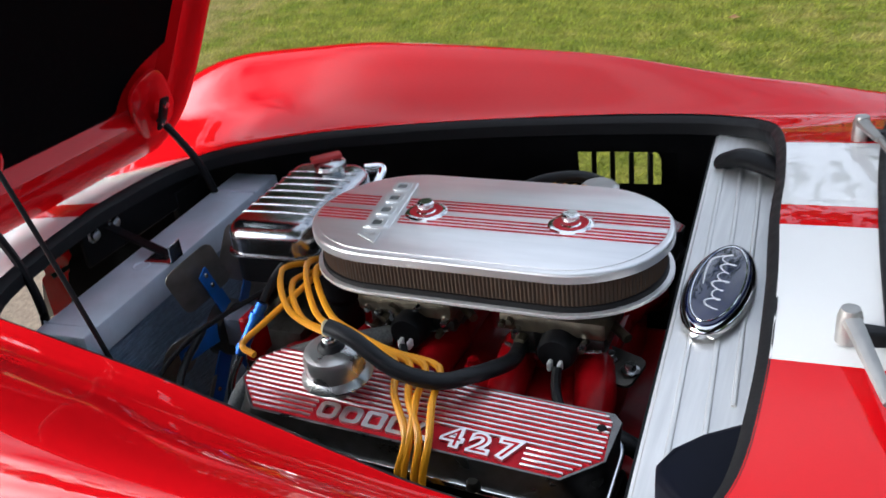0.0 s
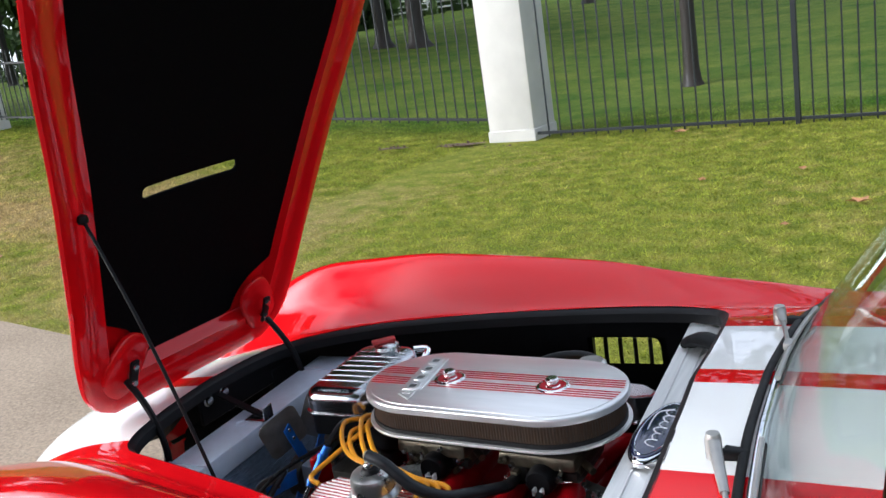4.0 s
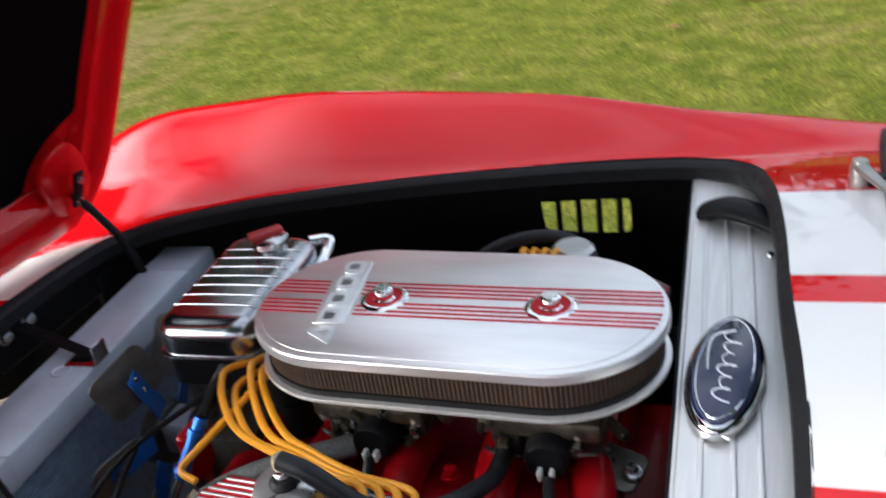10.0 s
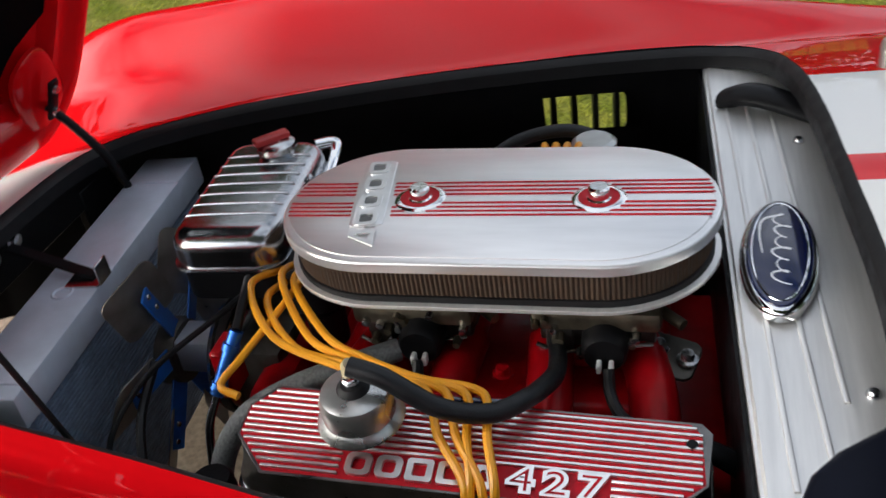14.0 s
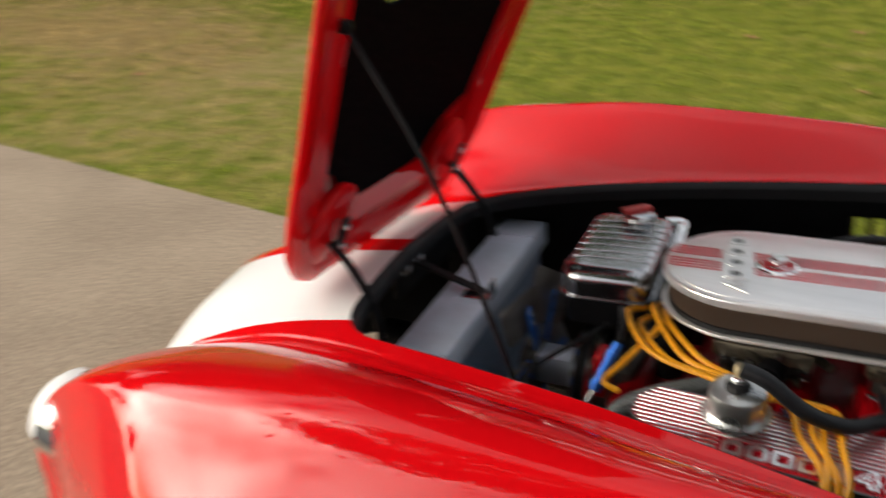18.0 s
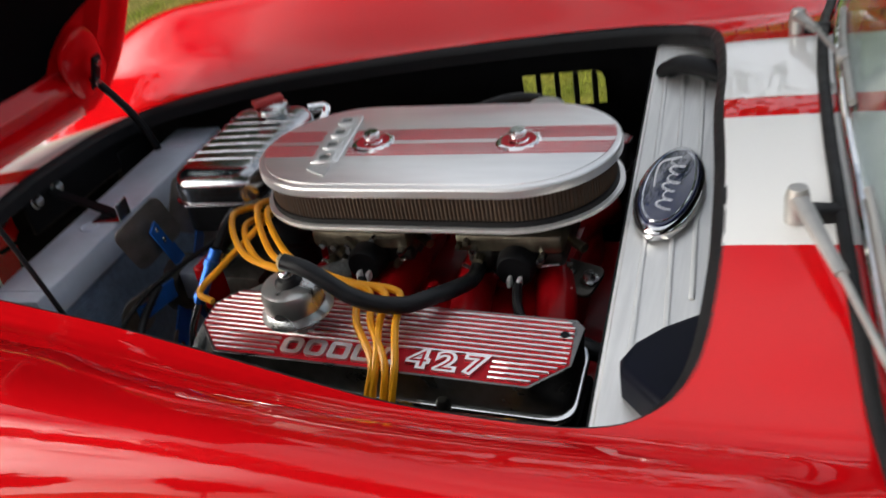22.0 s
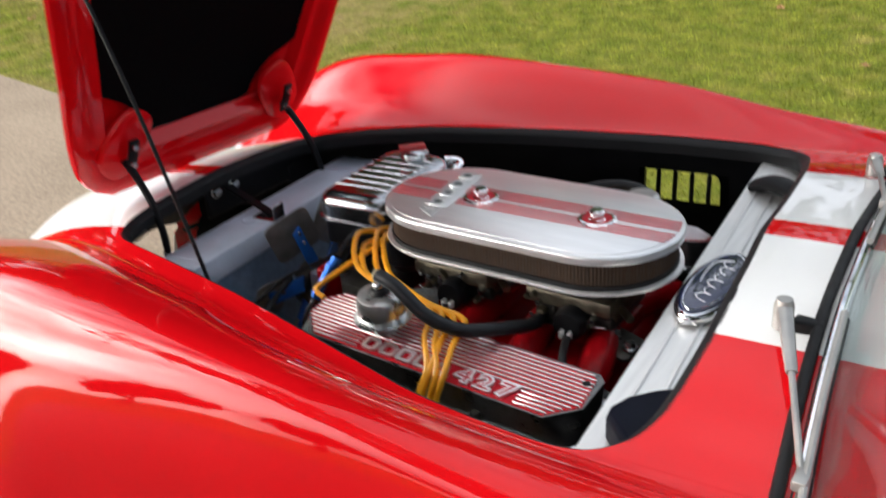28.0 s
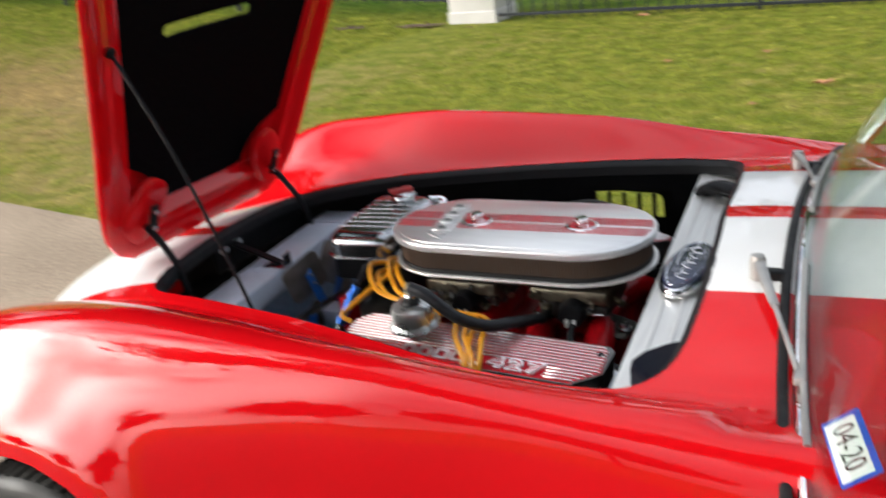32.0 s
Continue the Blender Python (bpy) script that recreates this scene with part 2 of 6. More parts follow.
# ---- mesh helpers ----
def obj(name, bm, material, parent=None, label="", smooth=True, m=None):
    me = bpy.data.meshes.new(name)
    if m is not None:
        bm.transform(m)
    bm.normal_update()
    bm.to_mesh(me)
    bm.free()
    if smooth:
        me.polygons.foreach_set("use_smooth", [True] * len(me.polygons))
        me.set_sharp_from_angle(angle=radians(38))
    me.materials.append(material)
    ob = new(name, me)
    if parent:
        ob.parent = parent
    if label:
        ob["label"] = label
    return ob


def part(name, bm, material, parent, label="", smooth=True, m=None):
    return obj(name, bm, material, parent, label, smooth, m)


def box(sx, sy, sz, bevel=0.0, seg=2, at=(0, 0, 0), bm=None):
    b = bm or bmesh.new()
    r = bmesh.ops.create_cube(b, size=1.0, matrix=Matrix.Translation(at) @ Matrix.Diagonal((sx, sy, sz, 1)))
    if bevel:
        es = {e for v in r["verts"] for e in v.link_edges}
        bmesh.ops.bevel(b, geom=list(es), offset=bevel, segments=seg, profile=0.5, affect="EDGES")
    return b


def lathe(profile, n=32, bm=None, m=None, axis="Z"):
    """A turned solid from (radius, height) pairs."""
    b = bm or bmesh.new()
    rings, made = [], []
    for r, z in profile:
        if r < 1e-6:
            ring = [b.verts.new((0, 0, z))]
        else:
            ring = [b.verts.new((r * math.cos(2 * math.pi * i / n), r * math.sin(2 * math.pi * i / n), z)) for i in range(n)]
        rings.append(ring)
        made += ring
    for a, c in zip(rings, rings[1:]):
        if len(a) == 1 and len(c) == 1:
            continue
        for i in range(n):
            j = (i + 1) % n
            if len(a) == 1:
                b.faces.new((a[0], c[j], c[i]))
            elif len(c) == 1:
                b.faces.new((a[i], a[j], c[0]))
            else:
                b.faces.new((a[i], a[j], c[j], c[i]))
    turn = {"Z": Matrix(), "X": Matrix.Rotation(radians(90), 4, "Y"), "Y": Matrix.Rotation(radians(-90), 4, "X")}[axis]
    mm = (m or Matrix()) @ turn
    for v in made:
        v.co = mm @ v.co
    bmesh.ops.recalc_face_normals(b, faces=b.faces)
    return b


def smooth_line(points, n=8):
    """A Catmull-Rom line through points."""
    p = [Vector(q) for q in points]
    p = [p[0] * 2 - p[1]] + p + [p[-1] * 2 - p[-2]]
    out = []
    for i in range(1, len(p) - 2):
        a, b, c, d = p[i - 1 : i + 3]
        for k in range(n):
            t = k / n
            out.append(0.5 * ((2 * b) + (c - a) * t + (2 * a - 5 * b + 4 * c - d) * t * t + (3 * b - a - 3 * c + d) * t**3))
    out.append(p[-2])
    return out


def tube(points, radius, n=8, sides=10, bm=None, flat=1.0, raw=False):
    """A round tube along a smooth line; flat squeezes it."""
    b = bm or bmesh.new()
    line = [Vector(q) for q in points] if raw else smooth_line(points, n)
    up = Vector((0, 0, 1))
    rings = []
    for i, q in enumerate(line):
        d = (line[min(i + 1, len(line) - 1)] - line[max(i - 1, 0)]).normalized()
        s = d.cross(up)
        if s.length < 0.05:
            s = d.cross(Vector((0, 1, 0)))
        s.normalize()
        u = s.cross(d).normalized()
        r = radius(i / (len(line) - 1)) if callable(radius) else radius
        rings.append([b.verts.new(q + r * (math.cos(2 * math.pi * k / sides) * s + flat * math.sin(2 * math.pi * k / sides) * u)) for k in range(sides)])
    for a, c in zip(rings, rings[1:]):
        for k in range(sides):
            j = (k + 1) % sides
            b.faces.new((a[k], a[j], c[j], c[k]))
    b.faces.new(rings[0][::-1])
    b.faces.new(rings[-1])
    bmesh.ops.recalc_face_normals(b, faces=b.faces)
    return b


def slab(outline, z0, z1, bevel=0.0, seg=2):
    """A flat plate from a plan outline, its top edge rounded by bevel."""
    b = bmesh.new()
    n = len(outline)

    def inset(d):
        out = []
        for i in range(n):
            p, q, r = Vector(outline[i - 1]), Vector(outline[i]), Vector(outline[(i + 1) % n])
            t = (r - p).normalized()
            out.append(q + d * Vector((-t.y, t.x)))
        return out

    levels = [(0, z0)] + ([(bevel * (1 - math.cos(a)), z1 - bevel + bevel * math.sin(a)) for a in (math.pi / 2 * k / seg for k in range(seg + 1))] if bevel else [(0, z1)])
    rings = [[b.verts.new((p.x, p.y, z)) for p in inset(d)] for d, z in levels]
    for a, c in zip(rings, rings[1:]):
        for i in range(n):
            j = (i + 1) % n
            b.faces.new((a[i], a[j], c[j], c[i]))
    b.faces.new(rings[0][::-1])
    b.faces.new(rings[-1])
    bmesh.ops.recalc_face_normals(b, faces=b.faces)
    return b


def stadium(cx, cy, length, width, n=20, power=1.0):
    """A plan outline with two round ends, anticlockwise."""
    r, h = width / 2, length / 2 - width / 2
    return [(cx + h + r * math.cos(a), cy + r * math.sin(a)) for a in (math.pi * (k / n - 0.5) for k in range(n + 1))] + [
        (cx - h + r * math.cos(a), cy + r * math.sin(a)) for a in (math.pi * (k / n + 0.5) for k in range(n + 1))]


def rounded(x0, y0, x1, y1, r, n=5):
    out = []
    for cx, cy, a0 in ((x1 - r, y0 + r, -90), (x1 - r, y1 - r, 0), (x0 + r, y1 - r, 90), (x0 + r, y0 + r, 180)):
        out += [(cx + r * math.cos(radians(a0 + 90 * k / n)), cy + r * math.sin(radians(a0 + 90 * k / n))) for k in range(n + 1)]
    return out


def table_line(xs, ys):
    """A smooth curve through a table (monotone cubic)."""
    xs, ys = np.array(xs, float), np.array(ys, float)
    h, d = np.diff(xs), np.diff(ys) / np.diff(xs)
    s = np.zeros(len(xs))
    s[0], s[-1] = d[0], d[-1]
    for i in range(1, len(xs) - 1):
        if d[i - 1] * d[i] > 0:
            w1, w2 = 2 * h[i] + h[i - 1], h[i] + 2 * h[i - 1]
            s[i] = (w1 + w2) / (w1 / d[i - 1] + w2 / d[i])

    def f(x):
        i = int(np.clip(np.searchsorted(xs, x) - 1, 0, len(xs) - 2))
        t = min(max((x - xs[i]) / h[i], 0), 1)
        return float((2 * t**3 - 3 * t**2 + 1) * ys[i] + (t**3 - 2 * t**2 + t) * h[i] * s[i] + (-2 * t**3 + 3 * t**2) * ys[i + 1] + (t**3 - t**2) * h[i] * s[i + 1])

    return f


def cut(ob, cutters, op="DIFFERENCE"):
    """Cuts solids out of ob and removes them."""
    for c in cutters:
        md = ob.modifiers.new("cut", "BOOLEAN")
        md.operation, md.object, md.solver = op, c, "EXACT"
    bpy.context.view_layer.update()
    dg = bpy.context.evaluated_depsgraph_get()
    me = bpy.data.meshes.new_from_object(ob.evaluated_get(dg))
    ob.modifiers.clear()
    old = ob.data
    ob.data = me
    me.name = old.name
    for c in cutters:
        bpy.data.objects.remove(c)
    return ob


def text_mesh(s, size, depth, bold=0.02):
    cu = bpy.data.curves.new("writing", "FONT")
    cu.body, cu.size, cu.extrude, cu.align_x, cu.align_y = s, size, depth, "CENTER", "CENTER"
    cu.offset = size * bold
    tmp = bpy.data.objects.new("writing", cu)
    scene.collection.objects.link(tmp)
    bpy.context.view_layer.update()
    me = bpy.data.meshes.new_from_object(tmp.evaluated_get(bpy.context.evaluated_depsgraph_get()))
    b = bmesh.new()
    b.from_mesh(me)
    bpy.data.objects.remove(tmp)
    bpy.data.meshes.remove(me)
    return b


# ---- ground ----
def lawn_height(x, y):
    rise = 0.075 * max(0.0, -4.5 - x) * min(1, max(0.0, (y - drive_edge(x)) / 4))
    rise = min(rise, 0.9)
    hill = 0.055 * max(0.0, y - 12) * (0.45 + 0.55 / (1 + math.exp(-(x + 6) / 6))) if y > 12 else 0.0
    return rise + min(hill, 4.5) - 0.01


def drive_edge(x):
    return 1.15 - 0.145 * x


def lawn_mat(name, blades=False):
    m = mat(name, (0.10, 0.16, 0.03), 0.9, spec=0.1)
    n, l = m.node_tree.nodes, m.node_tree.links
    p = n["Principled BSDF"]
    tc = n.new("ShaderNodeTexCoord")
    big, mid, fine = (n.new("ShaderNodeTexNoise") for _ in range(3))
    for t, s, d in ((big, 0.35, 3), (mid, 5.0, 4), (fine, 60.0, 4)):
        t.inputs["Scale"].default_value, t.inputs["Detail"].default_value = s, d
        l.new(tc.outputs["Object"], t.inputs["Vector"])
    r1 = n.new("ShaderNodeValToRGB")
    r1.color_ramp.elements[0].position, r1.color_ramp.elements[1].position = 0.38, 0.66
    r1.color_ramp.elements[0].color, r1.color_ramp.elements[1].color = (0.176, 0.208, 0.026, 1), (0.290, 0.288, 0.048, 1)
    l.new(mid.outputs["Fac"], r1.inputs["Fac"])
    # worn, straw-coloured strip along the drive towards the left
    sp = n.new("ShaderNodeSeparateXYZ")
    l.new(tc.outputs["Object"], sp.inputs[0])
    d = math_node(n, l, "ADD", sp.outputs["Y"], math_node(n, l, "MULTIPLY", sp.outputs["X"], 0.145))
    band = math_node(n, l, "SUBTRACT", 1.0, math_node(n, l, "ABSOLUTE", math_node(n, l, "MULTIPLY", math_node(n, l, "SUBTRACT", d, 3.2), 0.36)))
    side = math_node(n, l, "MULTIPLY", math_node(n, l, "SUBTRACT", -2.2, sp.outputs["X"]), 0.5)
    side.node.use_clamp = True
    dry = math_node(n, l, "MULTIPLY", band, side)
    dry = math_node(n, l, "ADD", dry, math_node(n, l, "MULTIPLY", math_node(n, l, "SUBTRACT", big.outputs["Fac"], 0.55), 2.2))
    dry = math_node(n, l, "ADD", dry, math_node(n, l, "MULTIPLY", math_node(n, l, "SUBTRACT", mid.outputs["Fac"], 0.5), 1.9))
    dry.node.use_clamp = True
    mix = n.new("ShaderNodeMixRGB")
    mix.inputs["Color2"].default_value = (0.36, 0.265, 0.115, 1)
    l.new(dry, mix.inputs["Fac"])
    l.new(r1.outputs["Color"], mix.inputs["Color1"])
    # greener grass beyond the fence, darkened further by painted-in shade of the trees
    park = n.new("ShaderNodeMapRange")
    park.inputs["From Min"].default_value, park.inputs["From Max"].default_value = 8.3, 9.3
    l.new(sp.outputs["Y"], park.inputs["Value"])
    turf_and_shade = n.new("ShaderNodeMixRGB")
    l.new(park.outputs["Result"], turf_and_shade.inputs["Fac"])
    l.new(mix.outputs["Color"], turf_and_shade.inputs["Color1"])
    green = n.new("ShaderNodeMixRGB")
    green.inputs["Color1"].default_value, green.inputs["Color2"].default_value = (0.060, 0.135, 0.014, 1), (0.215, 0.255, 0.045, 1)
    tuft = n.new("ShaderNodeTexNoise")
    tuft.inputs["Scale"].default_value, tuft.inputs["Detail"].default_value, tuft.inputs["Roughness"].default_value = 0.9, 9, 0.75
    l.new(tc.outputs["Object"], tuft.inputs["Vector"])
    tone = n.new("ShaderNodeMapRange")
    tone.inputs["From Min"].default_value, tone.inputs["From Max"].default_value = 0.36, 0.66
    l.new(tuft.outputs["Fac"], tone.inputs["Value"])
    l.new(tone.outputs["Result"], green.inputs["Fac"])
    l.new(green.outputs["Color"], turf_and_shade.inputs["Color2"])
    mix = turf_and_shade
    f = n.new("ShaderNodeMapRange")
    f.inputs["From Min"].default_value, f.inputs["From Max"].default_value = 0.25, 0.75
    f.inputs["To Min"].default_value, f.inputs["To Max"].default_value = 0.45, 1.25
    l.new(fine.outputs["Fac"], f.inputs["Value"])
    sc = n.new("ShaderNodeVectorMath")
    sc.operation = "SCALE"
    l.new(mix.outputs["Color"], sc.inputs[0])
    l.new(f.outputs["Result"], sc.inputs["Scale"])
    l.new(sc.outputs["Vector"], p.inputs["Base Color"])
    bp = n.new("ShaderNodeBump")
    bp.inputs["Strength"].default_value, bp.inputs["Distance"].default_value = 0.9, 0.03
    l.new(fine.outputs["Fac"], bp.inputs["Height"])
    l.new(bp.outputs["Normal"], p.inputs["Normal"])
    if blades:
        # blades differ in tone and let light through
        g = n.new("ShaderNodeNewGeometry")
        k = math_node(n, l, "ADD", math_node(n, l, "MULTIPLY", g.outputs["Random Per Island"], 0.95), 0.88)
        tuft2 = n.new("ShaderNodeTexNoise")
        tuft2.inputs["Scale"].default_value, tuft2.inputs["Detail"].default_value, tuft2.inputs["Roughness"].default_value = 7.0, 5, 0.7
        l.new(tc.outputs["Object"], tuft2.inputs["Vector"])
        clump = n.new("ShaderNodeMapRange")
        clump.inputs["From Min"].default_value, clump.inputs["From Max"].default_value = 0.32, 0.68
        clump.inputs["To Min"].default_value, clump.inputs["To Max"].default_value = 0.52, 1.40
        l.new(tuft2.outputs["Fac"], clump.inputs["Value"])
        k = math_node(n, l, "MULTIPLY", k, clump.outputs["Result"])
        l.new(k, sc.inputs["Scale"])
        n.remove(bp)
        tl, ms = n.new("ShaderNodeBsdfTranslucent"), n.new("ShaderNodeMixShader")
        ms.inputs["Fac"].default_value = 0.45
        l.new(sc.outputs["Vector"], tl.inputs["Color"])
        l.new(p.outputs["BSDF"], ms.inputs[1])
        l.new(tl.outputs["BSDF"], ms.inputs[2])
        l.new(ms.outputs["Shader"], n["Material Output"].inputs["Surface"])
    return m



def build_ground():
    b = bmesh.new()
    xs = [-900, -300, -120, -60] + [-40 + 1.6 * i for i in range(39)] + [30, 60, 120, 300, 900]
    ys = [-900, -300, -100, -40, -20, -8, -3] + [0, 0.6, 1.2, 1.8, 2.4, 3] + [4 + i for i in range(12)] + [18, 22, 28, 36, 48, 64, 90, 140, 300, 900]
    g = [[b.verts.new((x, y, lawn_height(x, y) if y > 1 else -0.03)) for y in ys] for x in xs]
    for i in range(len(xs) - 1):
        for j in range(len(ys) - 1):
            b.faces.new((g[i][j], g[i + 1][j], g[i + 1][j + 1], g[i][j + 1]))
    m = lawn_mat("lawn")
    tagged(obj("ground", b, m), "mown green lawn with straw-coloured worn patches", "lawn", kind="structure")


def concrete_mat():
    m = mat("exposed_aggregate_concrete", (0.36, 0.31, 0.26), 0.9, spec=0.2)
    n, l = m.node_tree.nodes, m.node_tree.links
    p = n["Principled BSDF"]
    tc = n.new("ShaderNodeTexCoord")
    a, c = n.new("ShaderNodeTexNoise"), n.new("ShaderNodeTexNoise")
    v = n.new("ShaderNodeTexVoronoi")
    a.inputs["Scale"].default_value, a.inputs["Detail"].default_value = 1.3, 6
    c.inputs["Scale"].default_value, c.inputs["Detail"].default_value = 45, 3
    v.inputs["Scale"].default_value = 95
    for t in (a, c, v):
        l.new(tc.outputs["Object"], t.inputs["Vector"])
    r = n.new("ShaderNodeValToRGB")
    r.color_ramp.elements[0].position, r.color_ramp.elements[1].position = 0.3, 0.7
    r.color_ramp.elements[0].color, r.color_ramp.elements[1].color = (0.240, 0.186, 0.134, 1), (0.324, 0.254, 0.186, 1)
    l.new(a.outputs["Fac"], r.inputs["Fac"])
    k = math_node(n, l, "ADD", math_node(n, l, "MULTIPLY", c.outputs["Fac"], 1.0), 0.52)
    k = math_node(n, l, "MULTIPLY", k, math_node(n, l, "ADD", math_node(n, l, "MULTIPLY", v.outputs["Distance"], 0.45), 0.80))
    sc = n.new("ShaderNodeVectorMath")
    sc.operation = "SCALE"
    l.new(r.outputs["Color"], sc.inputs[0])
    l.new(k, sc.inputs["Scale"])
    l.new(sc.outputs["Vector"], p.inputs["Base Color"])
    bp = n.new("ShaderNodeBump")
    bp.inputs["Strength"].default_value, bp.inputs["Distance"].default_value = 0.5, 0.004
    l.new(c.outputs["Fac"], bp.inputs["Height"])
    l.new(bp.outputs["Normal"], p.inputs["Normal"])
    return m


def build_drive():
    """Concrete slabs with joints, running along the lawn's edge."""
    m = concrete_mat()
    root = new("pavement")
    tagged(root, "pale exposed-aggregate concrete drive with straight joints", "driveway", kind="structure")
    joints = [-40, -24.5, -15.6, -6.45, 2.7, 11.8, 30]
    for a, c in zip(joints, joints[1:]):
        b = bmesh.new()
        pts = [(a + 0.008, drive_edge(a)), (a + 0.008 - 0.9, NEAR_EDGE), (c - 0.008 - 0.9, NEAR_EDGE), (c - 0.008, drive_edge(c))]
        n = 12
        top = [[b.verts.new((pts[0][0] * (1 - s) + pts[3][0] * s, (pts[0][1] * (1 - s) + pts[3][1] * s) + (0.012 * math.sin(9 * s + a) if 0 < s < 1 else 0), z)) for s in (k / n for k in range(n + 1))] for z in (-0.08, 0.0)]
        bot = [[b.verts.new((pts[1][0] * (1 - s) + pts[2][0] * s, NEAR_EDGE, z)) for s in (k / n for k in range(n + 1))] for z in (-0.08, 0.0)]
        for k in range(n):
            b.faces.new((top[0][k], top[0][k + 1], top[1][k + 1], top[1][k]))
            b.faces.new((top[1][k], top[1][k + 1], bot[1][k + 1], bot[1][k]))
            b.faces.new((bot[1][k], bot[1][k + 1], bot[0][k + 1], bot[0][k]))
        bmesh.ops.recalc_face_normals(b, faces=b.faces)
        part("slab", b, m, root, smooth=False)


def build_added_road():
    """Unseen dark asphalt along the drive's near border, added to darken the flank's reflections."""
    m = mat("worn_asphalt", (0.048, 0.047, 0.045), 0.85, vary=0.35, scale=60, bump=0.5, bump_scale=220, spec=0.2)
    tagged(obj("road", box(75, 7.6, 0.06, at=(-5, NEAR_EDGE - 3.806, -0.036)), m, smooth=False), "dark worn asphalt lane, unseen, added beside the concrete drive", "road", kind="structure")


NEAR_EDGE = -0.90
build_ground()
build_drive()
build_added_road()


def build_grass():
    """Blades over the part of the lawn that lies near."""
    rng = np.random.default_rng(4)
    n = 640000
    y = 0.9 + 9.6 * rng.random(n) ** 1.05
    x = 7.0 - 29.0 * rng.random(n) ** 1.4
    keep = (y > 1.17 - 0.145 * x) & (rng.random(n) > (x - 4.0) / 3.0) & (rng.random(n) > (y - 8.6) / 1.9) & (rng.random(n) > (-14 - x) / 8.0)
    x, y = x[keep], y[keep]
    n = len(x)
    z = np.minimum(0.075 * np.maximum(0, -4.5 - x) * np.clip((y - 1.15 + 0.145 * x) / 4, 0, 1), 0.9) - 0.013
    a = rng.random(n) * 6.283
    h = 0.012 + 0.020 * rng.random(n)
    w = 0.0022 + 0.0020 * rng.random(n) + 0.0004 * (y + np.maximum(0, -x - 4))
    lx, ly = rng.normal(0, 0.022, n), rng.normal(0, 0.022, n)
    v = np.empty((n, 3, 3))
    v[:, 0] = np.stack([x - w * np.cos(a), y - w * np.sin(a), z], 1)
    v[:, 1] = np.stack([x + w * np.cos(a), y + w * np.sin(a), z], 1)
    v[:, 2] = np.stack([x + lx, y + ly, z + h], 1)
    me = bpy.data.meshes.new("grass")
    me.vertices.add(3 * n)
    me.vertices.foreach_set("co", v.ravel())
    me.loops.add(3 * n)
    me.loops.foreach_set("vertex_index", np.arange(3 * n, dtype=np.int32))
    me.polygons.add(n)
    me.polygons.foreach_set("loop_start", np.arange(0, 3 * n, 3, dtype=np.int32))
    me.update(calc_edges=True)
    me.validate()
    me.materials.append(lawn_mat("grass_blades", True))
    tagged(new("grass", me), "short mown grass blades with straw among them", "grass", kind="stuff")


build_grass()


def build_soil():
    """Bare, trodden soil at the foot of the column, with a few clods."""
    m = mat("dry_soil", (0.12, 0.075, 0.045), 0.95, vary=0.4, scale=30, bump=0.6, bump_scale=60)
    rnd = random.Random(12)
    b = bmesh.new()
    for cx, cy, rx, ry in ((-5.0, 8.05, 0.55, 0.16), (-4.35, 7.98, 0.35, 0.12), (-5.7, 7.75, 0.30, 0.10)):
        rim = [b.verts.new((cx + rx * k * math.cos(a), cy + ry * k * math.sin(a), lawn_height(cx, cy) + 0.008)) for a, k in ((2 * math.pi * i / 22, rnd.uniform(0.6, 1.15)) for i in range(22))]
        mid = b.verts.new((cx, cy, lawn_height(cx, cy) + 0.016))
        for i in range(22):
            b.faces.new((mid, rim[i], rim[(i + 1) % 22]))
        for i in range(10):
            p = Vector((cx + rnd.uniform(-0.8, 0.8) * rx, cy + rnd.uniform(-0.8, 0.8) * ry, lawn_height(cx, cy) + 0.014))
            bmesh.ops.create_icosphere(b, subdivisions=1, radius=rnd.uniform(0.008, 0.022), matrix=Matrix.Translation(p))
    tagged(obj("bare_soil", b, m), "patches of bare brown soil in the lawn", "soil", kind="stuff")


build_soil()


# ---- car body ----
MID_Y = 0.013
REAR_X = 1.56
WHEEL_X, WHEEL_Y, WHEEL_Z, WHEEL_R = -0.655, 0.712, 0.294, 0.294
X_ST = [-1.36, -1.30, -1.22, -1.07, -0.85, -0.50, -0.05, 0.30, 0.55, 0.85, 1.40, 1.75, 2.10, 2.32]
T_ZC = table_line(X_ST, [0.47, 0.572, 0.648, 0.700, 0.732, 0.770, 0.810, 0.832, 0.842, 0.846, 0.84, 0.83, 0.77, 0.66])
T_WE = table_line(X_ST, [0.27, 0.28, 0.29, 0.31, 0.345, 0.430, 0.512, 0.530, 0.53, 0.53, 0.53, 0.50, 0.45, 0.38])
T_ZE = table_line(X_ST, [0.40, 0.50, 0.570, 0.640, 0.705, 0.750, 0.766, 0.772, 0.782, 0.79, 0.79, 0.785, 0.73, 0.62])
T_ZV = table_line(X_ST, [0.40, 0.49, 0.560, 0.635, 0.705, 0.752, 0.772, 0.774, 0.778, 0.78, 0.79, 0.785, 0.73, 0.62])
T_YC = table_line(X_ST, [0.535, 0.545, 0.57, 0.605, 0.645, 0.668, 0.682, 0.682, 0.68, 0.68, 0.69, 0.68, 0.62, 0.54])
T_ZR = table_line(X_ST, [0.49, 0.570, 0.642, 0.732, 0.798, 0.841, 0.832, 0.795, 0.782, 0.775, 0.81, 0.82, 0.74, 0.61])
T_YS = table_line(X_ST, [0.550, 0.568, 0.612, 0.695, 0.792, 0.810, 0.762, 0.742, 0.747, 0.77, 0.83, 0.83, 0.77, 0.68])
